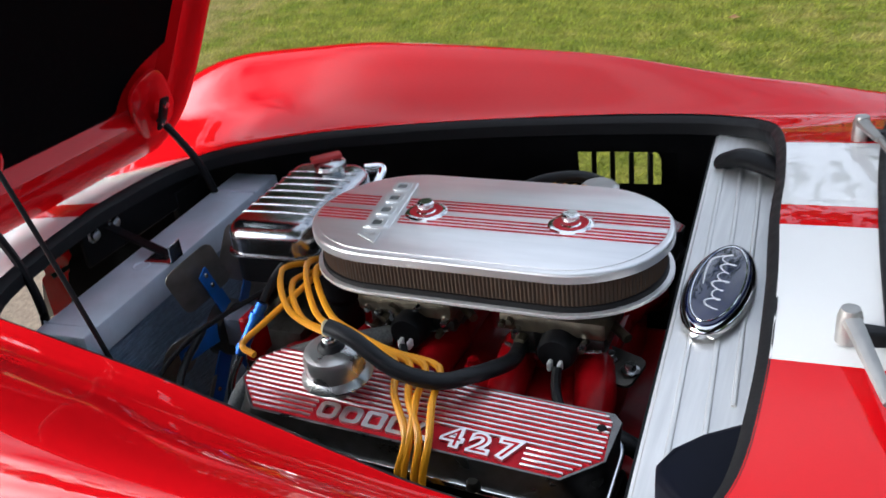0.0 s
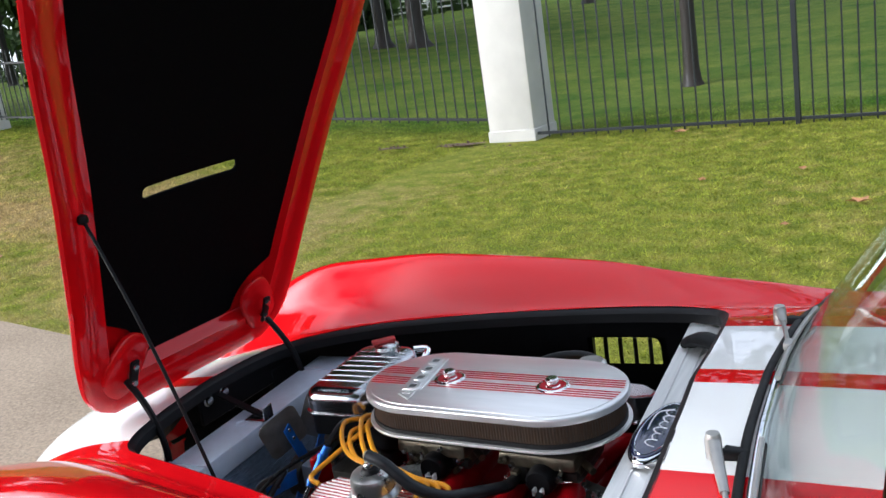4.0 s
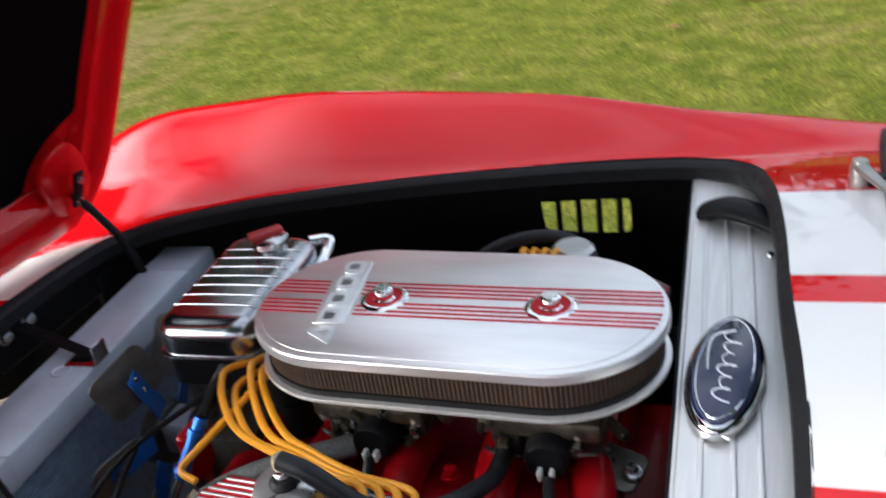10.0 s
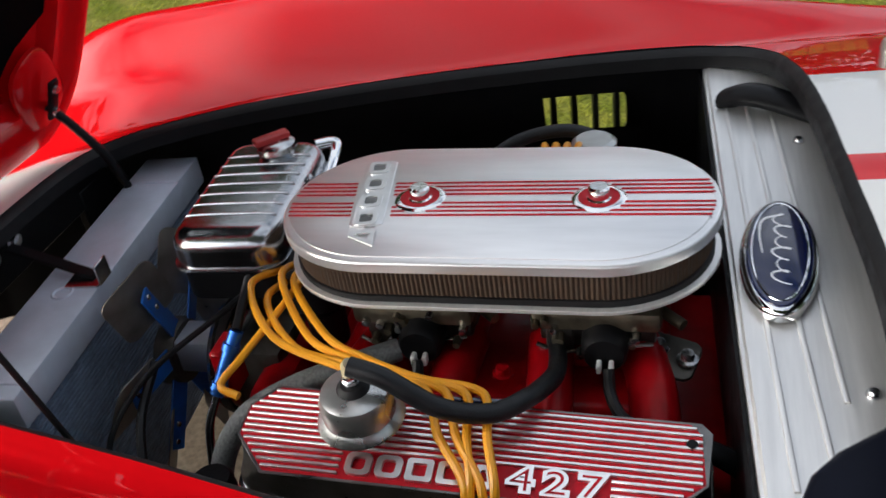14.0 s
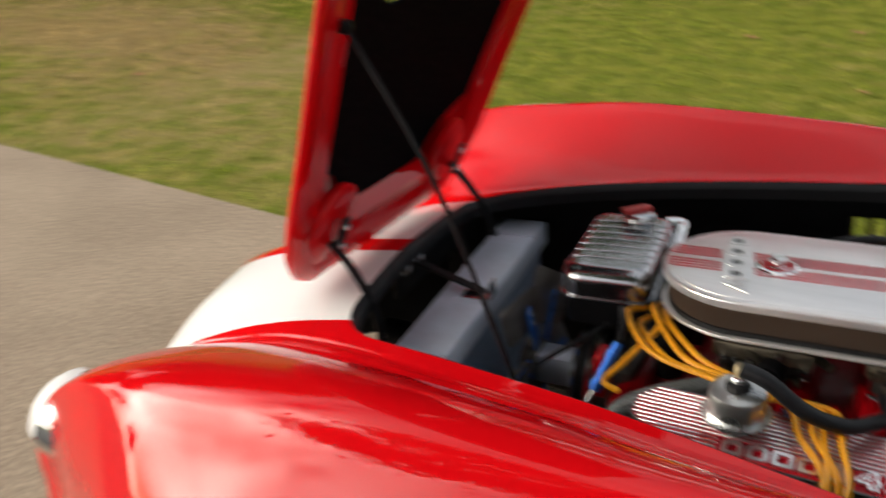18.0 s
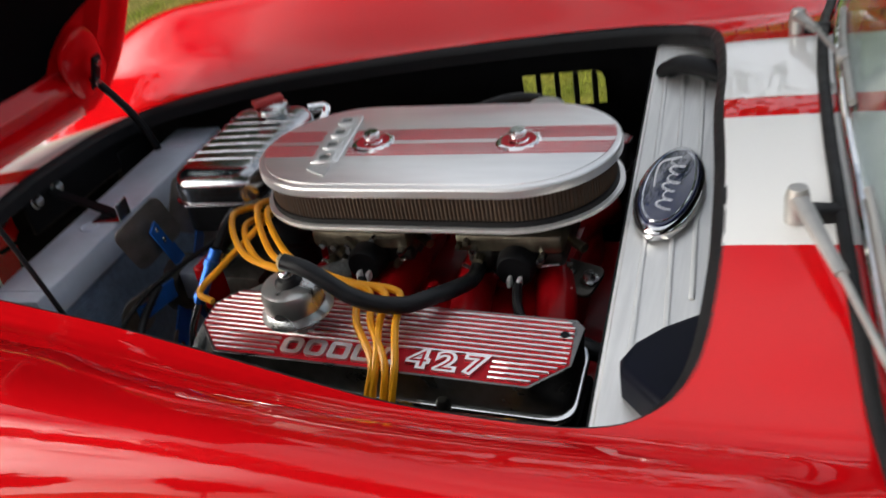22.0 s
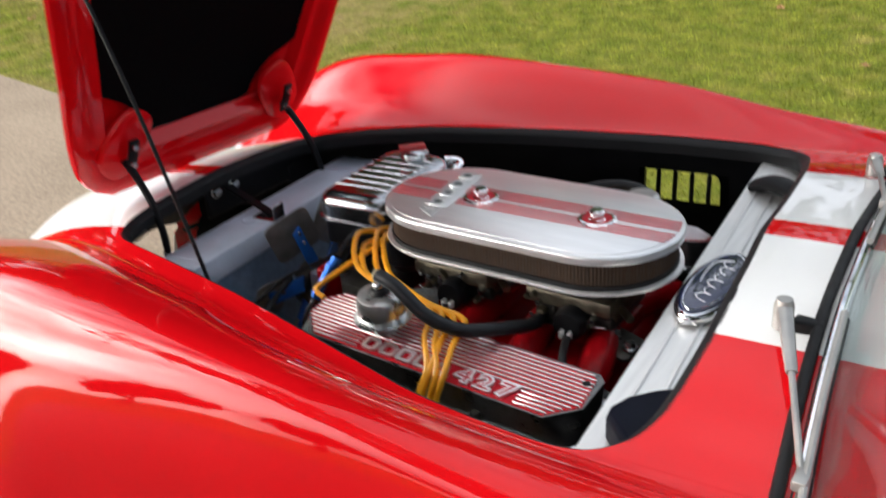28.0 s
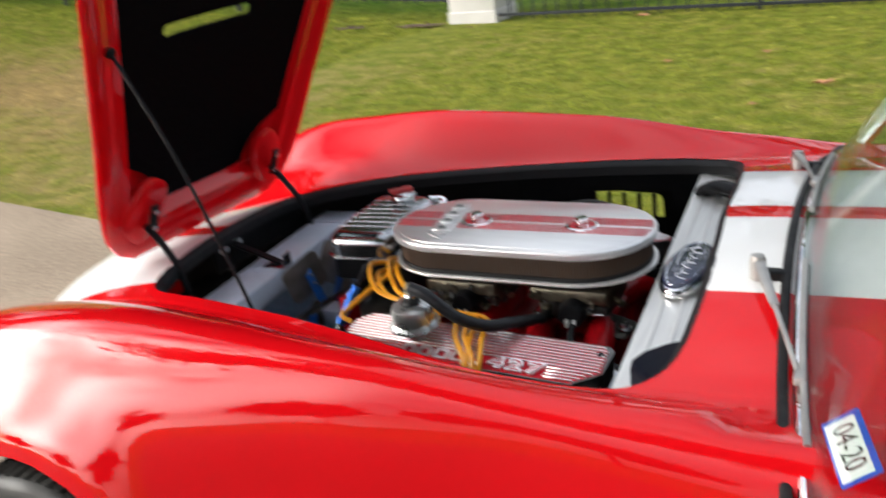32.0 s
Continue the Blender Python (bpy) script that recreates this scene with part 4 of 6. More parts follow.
    hs = tube([(0.272, 0.425, 0.735), (0.30, 0.405, 0.752), (0.34, 0.385, 0.752), (0.40, 0.36, 0.740)], lambda q: 0.030 - 0.004 * q, 6, 14, flat=0.55)
    part("breather_hose", hs, M_BLACK, CAR, "short black duct at the bulkhead", m=CARINV)


def build_screen():
    def base(y, dx=0.0):
        return Vector((0.530 - 0.018 * y + 0.10 * y * y + dx, y, body_z(0.55, max(-0.58, min(0.58, y))) - 0.22 * max(0.0, abs(y) - 0.60)))

    ys = [-0.80 + 0.075 * k for k in range(21)]
    lean = Vector((0.58, 0, 0.815))
    part("screen_seal", tube([base(y) + Vector((0, 0, 0.006)) for y in ys], 0.0078, 3, 10, flat=0.8), M_RUBBER, CAR, "black rubber windscreen seal")
    scr = part("windscreen", tube([base(y, 0.020) + Vector((0, 0, 0.010)) for y in ys], 0.007, 3, 10, flat=1.4), M_CHROME, CAR, "framed glass windscreen with bright surround")
    b = bmesh.new()
    low = [b.verts.new(base(y, 0.022) + Vector((0, 0, 0.012))) for y in ys]
    high = [b.verts.new(base(y, 0.022) + Vector((0, 0, 0.012)) + lean * 0.40) for y in ys]
    for i in range(len(ys) - 1):
        b.faces.new((low[i], low[i + 1], high[i + 1], high[i]))
    bmesh.ops.recalc_face_normals(b, faces=b.faces)
    src = list(b.faces)
    twin = {v: b.verts.new(v.co + Vector((0.005, 0, -0.003))) for v in list(b.verts)}
    for f in src:
        b.faces.new([twin[v] for v in f.verts][::-1])
    for e in [e for e in b.edges if len(e.link_faces) == 1 and e.verts[0] in twin]:
        b.faces.new((*e.verts, twin[e.verts[1]], twin[e.verts[0]]))
    bmesh.ops.recalc_face_normals(b, faces=b.faces)
    g = part("glass", b, M_GLASS, scr, "clear windscreen glass")
    g.visible_shadow = False
    part("top_frame", tube([base(y, 0.034) + Vector((0, 0, 0.022)) + lean * 0.40 for y in ys], 0.009, 3, 10), M_CHROME, scr)
    for y in (ys[0], ys[-1]):
        part("side_frame", tube([base(y, 0.034), base(y, 0.034) + lean * 0.42], 0.012, 4, 10), M_CHROME, scr)
    for y0, tip in ((-0.252, -0.50), (0.33, 0.10)):
        p = Vector((0.497, y0, body_z(0.49, y0) + 0.030))
        w = part("wiper", lathe([(0, 0.012), (0.010, 0.010), (0.013, 0.0), (0.013, -0.03), (0, -0.03)], 14, m=Matrix.Translation(p)), M_WIPER, CAR, "grey metal windscreen wiper")
        e = base(tip, 0.022) + Vector((0, 0, 0.030))
        mid = p.lerp(e, 0.45) + Vector((0, 0, 0.004))
        part("wiper_arm", tube([p, p.lerp(mid, 0.5), mid], lambda t: 0.011 - 0.004 * t, 6, 10, flat=0.7), M_WIPER, w)
        part("wiper_rod", tube([mid, e], 0.0042, 6, 8), M_WIPER, w)
        part("wiper_clip", box(0.016, 0.03, 0.014, 0.003, 2), M_WIPER, w, m=Matrix.Translation(e))
        line = [base(y, 0.026) + Vector((0, 0, 0.028)) for y in (tip - 0.15, tip - 0.05, tip + 0.1, tip + 0.26)]
        part("wiper_blade", tube(line, 0.0050, 5, 8), M_WIPER, w)
        part("blade_rubber", tube([q + Vector((0.004, 0, -0.009)) for q in line], 0.0035, 5, 6), M_RUBBER, w)
        nz = slab([(-0.020, -0.013), (0.022, -0.008), (0.022, 0.010), (-0.014, 0.013)], 0, 0.016, 0.006, 3)
        part("washer_nozzle", nz, M_RUBBER, CAR, "small black washer jet", m=Matrix.Translation((0.525, y0 + 0.005, body_z(0.52, y0) - 0.002)))
    # dated paper tag inside the glass
    M = CARINV @ Matrix(((0.277, 0.815, -0.509, 0.681), (-0.961, 0.235, -0.146, -0.648), (0.0, 0.529, 0.848, 0.803), (0, 0, 0, 1)))
    tag = part("paper_tag", slab(rounded(-0.065, -0.0245, 0.065, 0.0245, 0.003, 2), 0, 0.001), mat("blue_tag_border", (0.02, 0.07, 0.42), 0.5, vary=0.1), CAR, "white paper tag with blue border and printed date", m=M)
    part("tag_face", slab(rounded(-0.056, -0.0215, 0.058, 0.0165, 0.001, 2), 0.001, 0.0016), M_WHITE, tag, m=M)
    part("writing", text_mesh("04-20", 0.038, 0.0004, -0.008), M_BLACK, tag, m=M @ Matrix.Translation((0, -0.002, 0.0022)))
    # rounded scuttle and seats' dark well behind the screen
    part("cockpit_well", slab(rounded(0.70, -0.56, 1.38, 0.56, 0.1), 0.30, 0.34, 0.01), M_BLACK, CAR, "dark cockpit floor")


def build_wheel(side, x):
    """Tyre, ribs, dished rim with six holes and a hub nut, outside face at side."""
    y, R, s = WHEEL_Y * side, WHEEL_R, side
    P = Matrix.Translation((x, y, WHEEL_Z))

    def turned(prof, n=48):
        t = lathe([(r * R / 0.288, q * s) for r, q in prof], n, axis="Y", m=P)
        bmesh.ops.recalc_face_normals(t, faces=t.faces)
        return t

    wheel = new("wheel")
    wheel.parent = CAR
    wheel["label"] = "black tyre on a grey alloy rim"
    prof = [(0.160, -0.095), (0.205, -0.108), (0.245, -0.112), (0.270, -0.104), (0.281, -0.092), (0.283, -0.078), (0.284, 0.0), (0.283, 0.078), (0.281, 0.092), (0.270, 0.104), (0.266, 0.1055), (0.262, 0.107), (0.245, 0.112), (0.205, 0.108), (0.178, 0.1045), (0.174, 0.1045), (0.160, 0.095), (0.160, -0.095)]
    part("tyre", turned(prof, 64), M_TYRE, wheel, "treaded black tyre")
    tr = bmesh.new()
    for k in range(68):
        for row in range(5):
            a = 2 * math.pi * (k + 0.5 * (row % 2)) / 68
            M = P @ Matrix.Rotation(a, 4, "Y") @ Matrix.Translation((0, -0.072 + 0.036 * row, R - 0.004)) @ Matrix.Rotation(radians(18 if row % 2 else -18), 4, "Z")
            if row in (0, 4):
                M = M @ Matrix.Rotation(radians(14 if row == 4 else -14) * -1, 4, "X")
            bmesh.ops.create_cube(tr, size=1, matrix=M @ Matrix.Diagonal((0.019, 0.031, 0.011, 1)))
    tb = part("tread_ring", tr, M_TYRE, wheel, smooth=False)
    tb["kind"] = "stuff"
    part("rim", turned([(0.160, 0.090), (0.166, 0.097), (0.163, 0.101), (0.153, 0.099), (0.145, 0.085), (0.139, 0.040), (0.136, 0.030), (0.136, -0.085), (0.162, -0.095)]), M_RIM, wheel, "grey alloy rim")
    for k in range(6):
        sp = box(0.054, 0.026, 0.104, 0.010, 2, (0, 0, 0.090))
        part("spoke", sp, M_RIM, wheel, m=Matrix.Translation((x, y + s * 0.045, WHEEL_Z)) @ Matrix.Rotation(2 * math.pi * k / 6, 4, "Y"))
    part("hub_nut", turned([(0, 0.095), (0.027, 0.095), (0.034, 0.084), (0.050, 0.066), (0.058, 0.045), (0.058, 0.0), (0, 0.0)], 24), M_STEEL, wheel, "knock-off hub nut")
    part("brake_disc", turned([(0.0, -0.02), (0.13, -0.02), (0.13, 0.005), (0, 0.005)], 32), M_DARKSTEEL, wheel)


def build_lights():
    for s in (-1, 1):
        M = Matrix.Translation((-1.264, 0.500 * s, 0.550)) @ Matrix.Rotation(radians(-68), 4, "Y")
        lamp = part("headlight", lathe([(0.084, -0.05), (0.087, 0.0), (0.086, 0.008), (0.080, 0.012)], 32, m=M), M_CHROME, CAR, "round headlight with white lens")
        part("lens", lathe([(0.082, 0.008), (0.075, 0.034), (0.055, 0.050), (0.03, 0.058), (0, 0.060)], 28, m=M), M_WHITE, lamp)
        bd = slab(rounded(-0.05, -0.012, 0.05, 0.012, 0.006), 0, 0.004, 0.001)
        part("side_badge", bd, M_CHROME, CAR, "small bright badge on the wing", m=Matrix.Translation((-0.170, (0.779 if s > 0 else 0.774) * s, 0.512)) @ Matrix.Rotation(radians(90), 4, "X"))


build_bay()
build_footbox()
build_screen()
for side in (-1, 1):
    build_wheel(side, WHEEL_X)
    build_wheel(side, REAR_X)
build_lights()


# ---- engine ----
def epart(name, bm, material, parent, label="", m=None, smooth=True):
    return part(name, bm, material, parent, label, smooth, m)


def build_air_cleaner():
    cx, cy = -0.018, 0.018
    ac = epart("air_cleaner", slab(stadium(cx, cy, 0.572, 0.292, 24), 0.716, 0.7215, 0.002, 2), M_BRUSH, CAR, "oval polished air cleaner with red-lined lid")
    epart("base_pan", slab(stadium(cx, cy, 0.52, 0.24, 24), 0.700, 0.716), M_BLACK, ac)
    out = stadium(cx, cy, 0.548, 0.268, 60)
    pl = []
    n = len(out)
    # pleats: evenly spaced folds round the element
    lens = [0.0]
    for i in range(n):
        lens.append(lens[-1] + (Vector(out[(i + 1) % n]) - Vector(out[i])).length)
    total, m = lens[-1], 460
    for k in range(m):
        s = total * k / m
        i = max(j for j in range(n) if lens[j] <= s)
        p, q = Vector(out[i]), Vector(out[(i + 1) % n])
        d = (q - p).normalized() if (q - p).length > 1e-9 else Vector((1, 0))
        w = p + d * (s - lens[i])
        pl.append(tuple(w + Vector((d.y, -d.x)) * (0.0009 if k % 2 else -0.0009)))
    epart("filter_element", slab(pl, 0.7225, 0.773), M_FILTER, ac, "brown pleated paper element", smooth=False)
    epart("rubber_ring", slab(stadium(cx, cy, 0.556, 0.276, 24), 0.7215, 0.730, 0.002), M_RUBBER, ac)
    lid = epart("lid", slab(stadium(cx, cy, 0.572, 0.292, 28), 0.7715, 0.787, 0.005, 3), M_LID, ac, "satin aluminium lid")
    epart("lid_plateau", slab(stadium(cx, cy, 0.550, 0.270, 28), 0.786, 0.7885, 0.0015, 2), M_LID, lid)
    z = 0.789
    a = radians(1.0)
    T = Matrix.Translation((cx, cy + 0.001, 0)) @ Matrix.Rotation(a, 4, "Z")
    for dy in (-0.041, -0.031, -0.021, -0.011, 0.011, 0.021, 0.031, 0.041):
        end = 0.137 + math.sqrt(0.140**2 - dy * dy)
        gap = math.sqrt(max(0.034**2 - dy**2, 0.0))
        for x0, x1 in ((-end, -0.190 - 0.15 * dy), (-0.136 - 0.15 * dy, -0.099 - gap), (-0.099 + gap, 0.135 - gap), (0.135 + gap, end)):
            if x1 - x0 > 0.004:
                epart("red_line", box(x1 - x0, 0.0039, 0.0012, 0.0005, 1, ((x0 + x1) / 2, dy, z)), M_FINRED, lid, m=T)
    for x in (-0.117, 0.117):
        M = Matrix.Translation((x, 0.019, 0.788))
        epart("dish_ring", lathe([(0.0265, 0.0), (0.0265, 0.003), (0.0315, 0.0028), (0.0345, 0.0006)], 32), M_ALU, lid, m=M)
        epart("red_dish", lathe([(0, 0.0016), (0.027, 0.0016), (0.027, 0.0), (0, 0)], 32), M_FINRED, lid, m=M)
        epart("wing_nut", lathe([(0, 0.019), (0.011, 0.019), (0.0138, 0.0165), (0.0135, 0.004), (0.0155, 0.002), (0.0155, 0.0), (0, 0)], 24), M_ALU, lid, "round knurled lid nut", m=M)
    # raised name plate drawn as plain framed blocks
    P = Matrix.Translation((-0.183, 0.008, 0.7885)) @ Matrix.Rotation(radians(98), 4, "Z")
    epart("name_plate", slab(rounded(-0.060, -0.024, 0.110, 0.020, 0.005), 0, 0.0022, 0.001), M_LID, lid, m=P)
    for k in range(5):
        u = 0.090 - 0.045 * k
        ring = bmesh.new()
        if k < 4:
            o, i = rounded(u - 0.016, -0.016, u + 0.016, 0.014, 0.007, 4), rounded(u - 0.0095, -0.0095, u + 0.0095, 0.0075, 0.004, 4)
        else:
            o, i = [(u - 0.022, -0.018), (u + 0.016, -0.018), (u + 0.014, 0.016), (u + 0.004, 0.016)], [(u - 0.008, -0.011), (u + 0.009, -0.011), (u + 0.008, 0.008), (u + 0.005, 0.008)]
        n = len(o)
        lo = [ring.verts.new((x, y, 0.002)) for x, y in o]
        to = [ring.verts.new((x, y, 0.0042)) for x, y in o]
        ti = [ring.verts.new((x, y, 0.0042)) for x, y in i]
        li = [ring.verts.new((x, y, 0.002)) for x, y in i]
        for q in range(n):
            r = (q + 1) % n
            ring.faces.new((lo[q], lo[r], to[r], to[q]))
            ring.faces.new((to[q], to[r], ti[r], ti[q]))
            ring.faces.new((ti[q], ti[r], li[r], li[q]))
        bmesh.ops.recalc_face_normals(ring, faces=ring.faces)
        epart("block_letter", ring, M_LID, lid, m=P)
        # dark fill stands in for the shadow inside each raised letter
        if k < 4:
            epart("block_fill", slab(i, 0.0018, 0.0026), M_SKIRT, lid, m=P)


def build_valve_cover(side, M, label):
    L, W, H = 0.526, 0.122, 0.050
    F, w = 0.510, 0.114
    field = [(-F / 2 + 0.035, -w / 2), (F / 2 - 0.045, -w / 2), (F / 2, -w / 2 + 0.040), (F / 2 - 0.004, w / 2 - 0.012), (F / 2 - 0.016, w / 2), (-F / 2 + 0.02, w / 2), (-F / 2 - 0.008, w / 2 - 0.03), (-F / 2 - 0.008, -w / 2 + 0.045)]
    edge = [(x * 1.012 + (0.009 if x > 0.2 and y > 0 else 0.0), y * 1.06) for x, y in field]
    foot = rounded(-L / 2, -W / 2, L / 2, W / 2, 0.028, 6)

    def ray(poly, a):
        """Point where a ray from the middle leaves the outline; a turns evenly along the sides."""
        d = Vector((math.cos(a) * L, math.sin(a) * W))
        for p, q in zip(poly, poly[1:] + poly[:1]):
            p, q = Vector(p), Vector(q)
            e = q - p
            det = d.x * -e.y + d.y * e.x
            if abs(det) < 1e-12:
                continue
            k, u = (p.x * -e.y + p.y * e.x) / det, (d.x * p.y - d.y * p.x) / det
            if k > 0 and -1e-9 <= u <= 1 + 1e-9:
                return d * k
        return d * 0.5

    sk = bmesh.new()
    rings = []
    for z, mix in ((-0.003, 0.0), (-0.008, 0.03), (-0.022, 0.55), (-0.034, 0.92), (-H, 1.0)):
        rings.append([sk.verts.new((*(ray(edge, 2 * math.pi * i / 120) * (1 - mix) + ray(foot, 2 * math.pi * i / 120) * mix), z)) for i in range(120)])
    for c, d in zip(rings, rings[1:]):
        for i in range(120):
            sk.faces.new((c[i], d[i], d[(i + 1) % 120], c[(i + 1) % 120]))
    sk.faces.new(rings[0])
    bmesh.ops.recalc_face_normals(sk, faces=sk.faces)
    vc = epart("valve_cover", sk, M_SKIRT, CAR, label, m=M)
    fl = slab(rounded(-L / 2 - 0.004, -W / 2 - 0.007, L / 2 + 0.004, W / 2 + 0.007, 0.030, 6), -H - 0.008, -H + 0.002, 0.003, 2)
    epart("flange", fl, M_ALU, vc, "bright cover flange", m=M)
    epart("top_casting", slab(edge, -0.005, -0.0015, 0.0008, 1), M_SKIRT, vc, m=M)
    epart("red_field", slab(field, -0.0045, -0.0013), M_FINRED, vc, "red enamel between bright fins", m=M)
    rows = 13
    for k in range(rows):
        y = -w / 2 + 0.006 + (w - 0.012) * k / (rows - 1)
        x0 = -F / 2 - 0.006 + max(0, (-w / 2 + 0.045 - y)) * 0.95 + max(0, y - (w / 2 - 0.03)) * 0.93
        x1 = F / 2 - 0.003 - max(0, (-w / 2 + 0.040 - y)) * 1.1 - max(0, y - (w / 2 - 0.012)) * 1.0
        spans = [(x0, x1)]
        if k <= 3:
            spans = [(x0, -0.134), (0.160, x1)]
        for a, b in spans:
            epart("fin", box(b - a, 0.0036, 0.0046, 0.0007, 1, ((a + b) / 2, y, -0.0005)), M_FIN, vc, m=M)
    # block shapes in place of the model name, then the figures
    yt = -w / 2 + 0.0195
    for k in range(5):
        u = -0.112 + 0.0345 * k
        o, i = rounded(u - 0.015, yt - 0.0140, u + 0.015, yt + 0.0140, 0.008 if k < 2 else 0.004, 4), rounded(u - 0.0075, yt - 0.008, u + 0.0075, yt + 0.008, 0.004 if k < 2 else 0.002, 4)
        if k == 4:
            o, i = [(u - 0.017, yt - 0.0145), (u + 0.017, yt - 0.0145), (u + 0.007, yt + 0.0145), (u - 0.007, yt + 0.0145)], [(u - 0.006, yt - 0.006), (u + 0.006, yt - 0.006), (u + 0.002, yt + 0.008), (u - 0.002, yt + 0.008)]
        ring = bmesh.new()
        n = len(o)
        lo, to, ti, li = ([ring.verts.new((x, y, z)) for x, y in s] for s, z in ((o, -0.003), (o, 0.003), (i, 0.003), (i, -0.003)))
        for q in range(n):
            r = (q + 1) % n
            for c, d in ((lo, to), (to, ti), (ti, li)):
                ring.faces.new((c[q], c[r], d[r], d[q]))
        bmesh.ops.recalc_face_normals(ring, faces=ring.faces)
        epart("block_letter", ring, M_FIN, vc, m=M)
    for k, ch in enumerate("427"):
        t, core = text_mesh(ch, 0.040, 0.003, 0.075), text_mesh(ch, 0.040, 0.0036, -0.018)
        for v in list(t.verts) + list(core.verts):
            v.co.x *= 1.32
        epart("numeral", t, M_FIN, vc, "raised bright figure", m=M @ Matrix.Translation((0.067 + 0.0365 * k, yt, 0.0)))
        epart("numeral_core", core, M_FINRED, vc, m=M @ Matrix.Translation((0.067 + 0.0365 * k, yt, 0.0)))
    for x in (-0.13, 0.10):
        epart("flange_bolt", lathe([(0, 0.012), (0.006, 0.012), (0.009, 0.008), (0.010, 0.0), (0, 0)], 12), M_DARKSTEEL, vc, m=M @ Matrix.Translation((x, -W / 2 - 0.004, -H + 0.002)))
    epart("corner_bolt", lathe([(0, 0.004), (0.006, 0.004), (0.007, 0.0), (0, 0)], 12), M_BLACK, vc, m=M @ Matrix.Translation((F / 2 - 0.014, 0.030, -0.002)))
    return vc


VC_M = Matrix.Translation((-0.009, -0.294, 0.660)) @ Matrix.Rotation(radians(2.6), 4, "Y") @ Matrix.Rotation(radians(9), 4, "X")
VC_FAR = Matrix.Rotation(radians(180), 4, "Z") @ Matrix.Translation((0.028, -0.283, 0.678)) @ Matrix.Rotation(radians(-2.6), 4, "Y") @ Matrix.Rotation(radians(12), 4, "X")


def build_carb(x):
    M = Matrix.Translation((x, 0.0, 0))
    c = epart("carburettor", box(0.16, 0.20, 0.030, 0.008, 2, (0, 0, 0.682)), M_BRONZE, CAR, "four-barrel carburettor in dull gold metal", m=M)
    epart("throttle_body", box(0.145, 0.155, 0.030, 0.006, 2, (0, 0, 0.640)), M_DARKSTEEL, c, m=M)
    epart("air_horn", lathe([(0.062, 0.0), (0.066, 0.022), (0.060, 0.022), (0.056, 0.0)], 28), M_BRONZE, c, m=M @ Matrix.Translation((0, 0, 0.694)))
    for sx in (-0.052, 0.056):
        epart("float_bowl", box(0.040, 0.135, 0.045, 0.010, 3, (sx, 0, 0.662)), M_BRONZE, c, m=M)
    epart("choke_housing", lathe([(0, 0.028), (0.024, 0.028), (0.028, 0.022), (0.030, 0.0), (0.030, -0.012), (0, -0.012)], 28, axis="Y", m=Matrix.Rotation(radians(180), 4, "Z")), M_BLACK, c, "black electric choke cap", m=M @ Matrix.Translation((0.012, -0.098, 0.652)))
    for dx in (-0.006, 0.009):
        epart("terminal", box(0.006, 0.016, 0.014, 0.0015, 1, (0.012 + dx, -0.130, 0.640)), M_WHITE, c, m=M)
    random.seed(int(1000 + 100 * x))
    for k in range(14):
        px, pz = random.uniform(-0.075, 0.075), random.uniform(0.632, 0.690)
        epart("linkage_nut", lathe([(0, 0.016), (0.005, 0.015), (0.0065, 0.0), (0, 0)], 8, axis="Y", m=Matrix.Rotation(radians(180), 4, "Z")), M_BRONZE if k % 2 else M_STEEL, c, m=M @ Matrix.Translation((px, -0.094, pz)))
    epart("linkage_rod", tube([(-0.075, -0.092, 0.640), (-0.04, -0.098, 0.634), (0.07, -0.094, 0.648)], 0.0032, 5, 8), M_STEEL, c, m=M)
    epart("fuel_inlet", tube([(0.076, -0.05, 0.668), (0.105, -0.075, 0.664)], 0.0075, 5, 10), M_BRONZE, c, m=M)
    epart("lever", box(0.035, 0.005, 0.05, 0.002, 1, (-0.045, -0.090, 0.652)), M_DARKSTEEL, c, m=M)


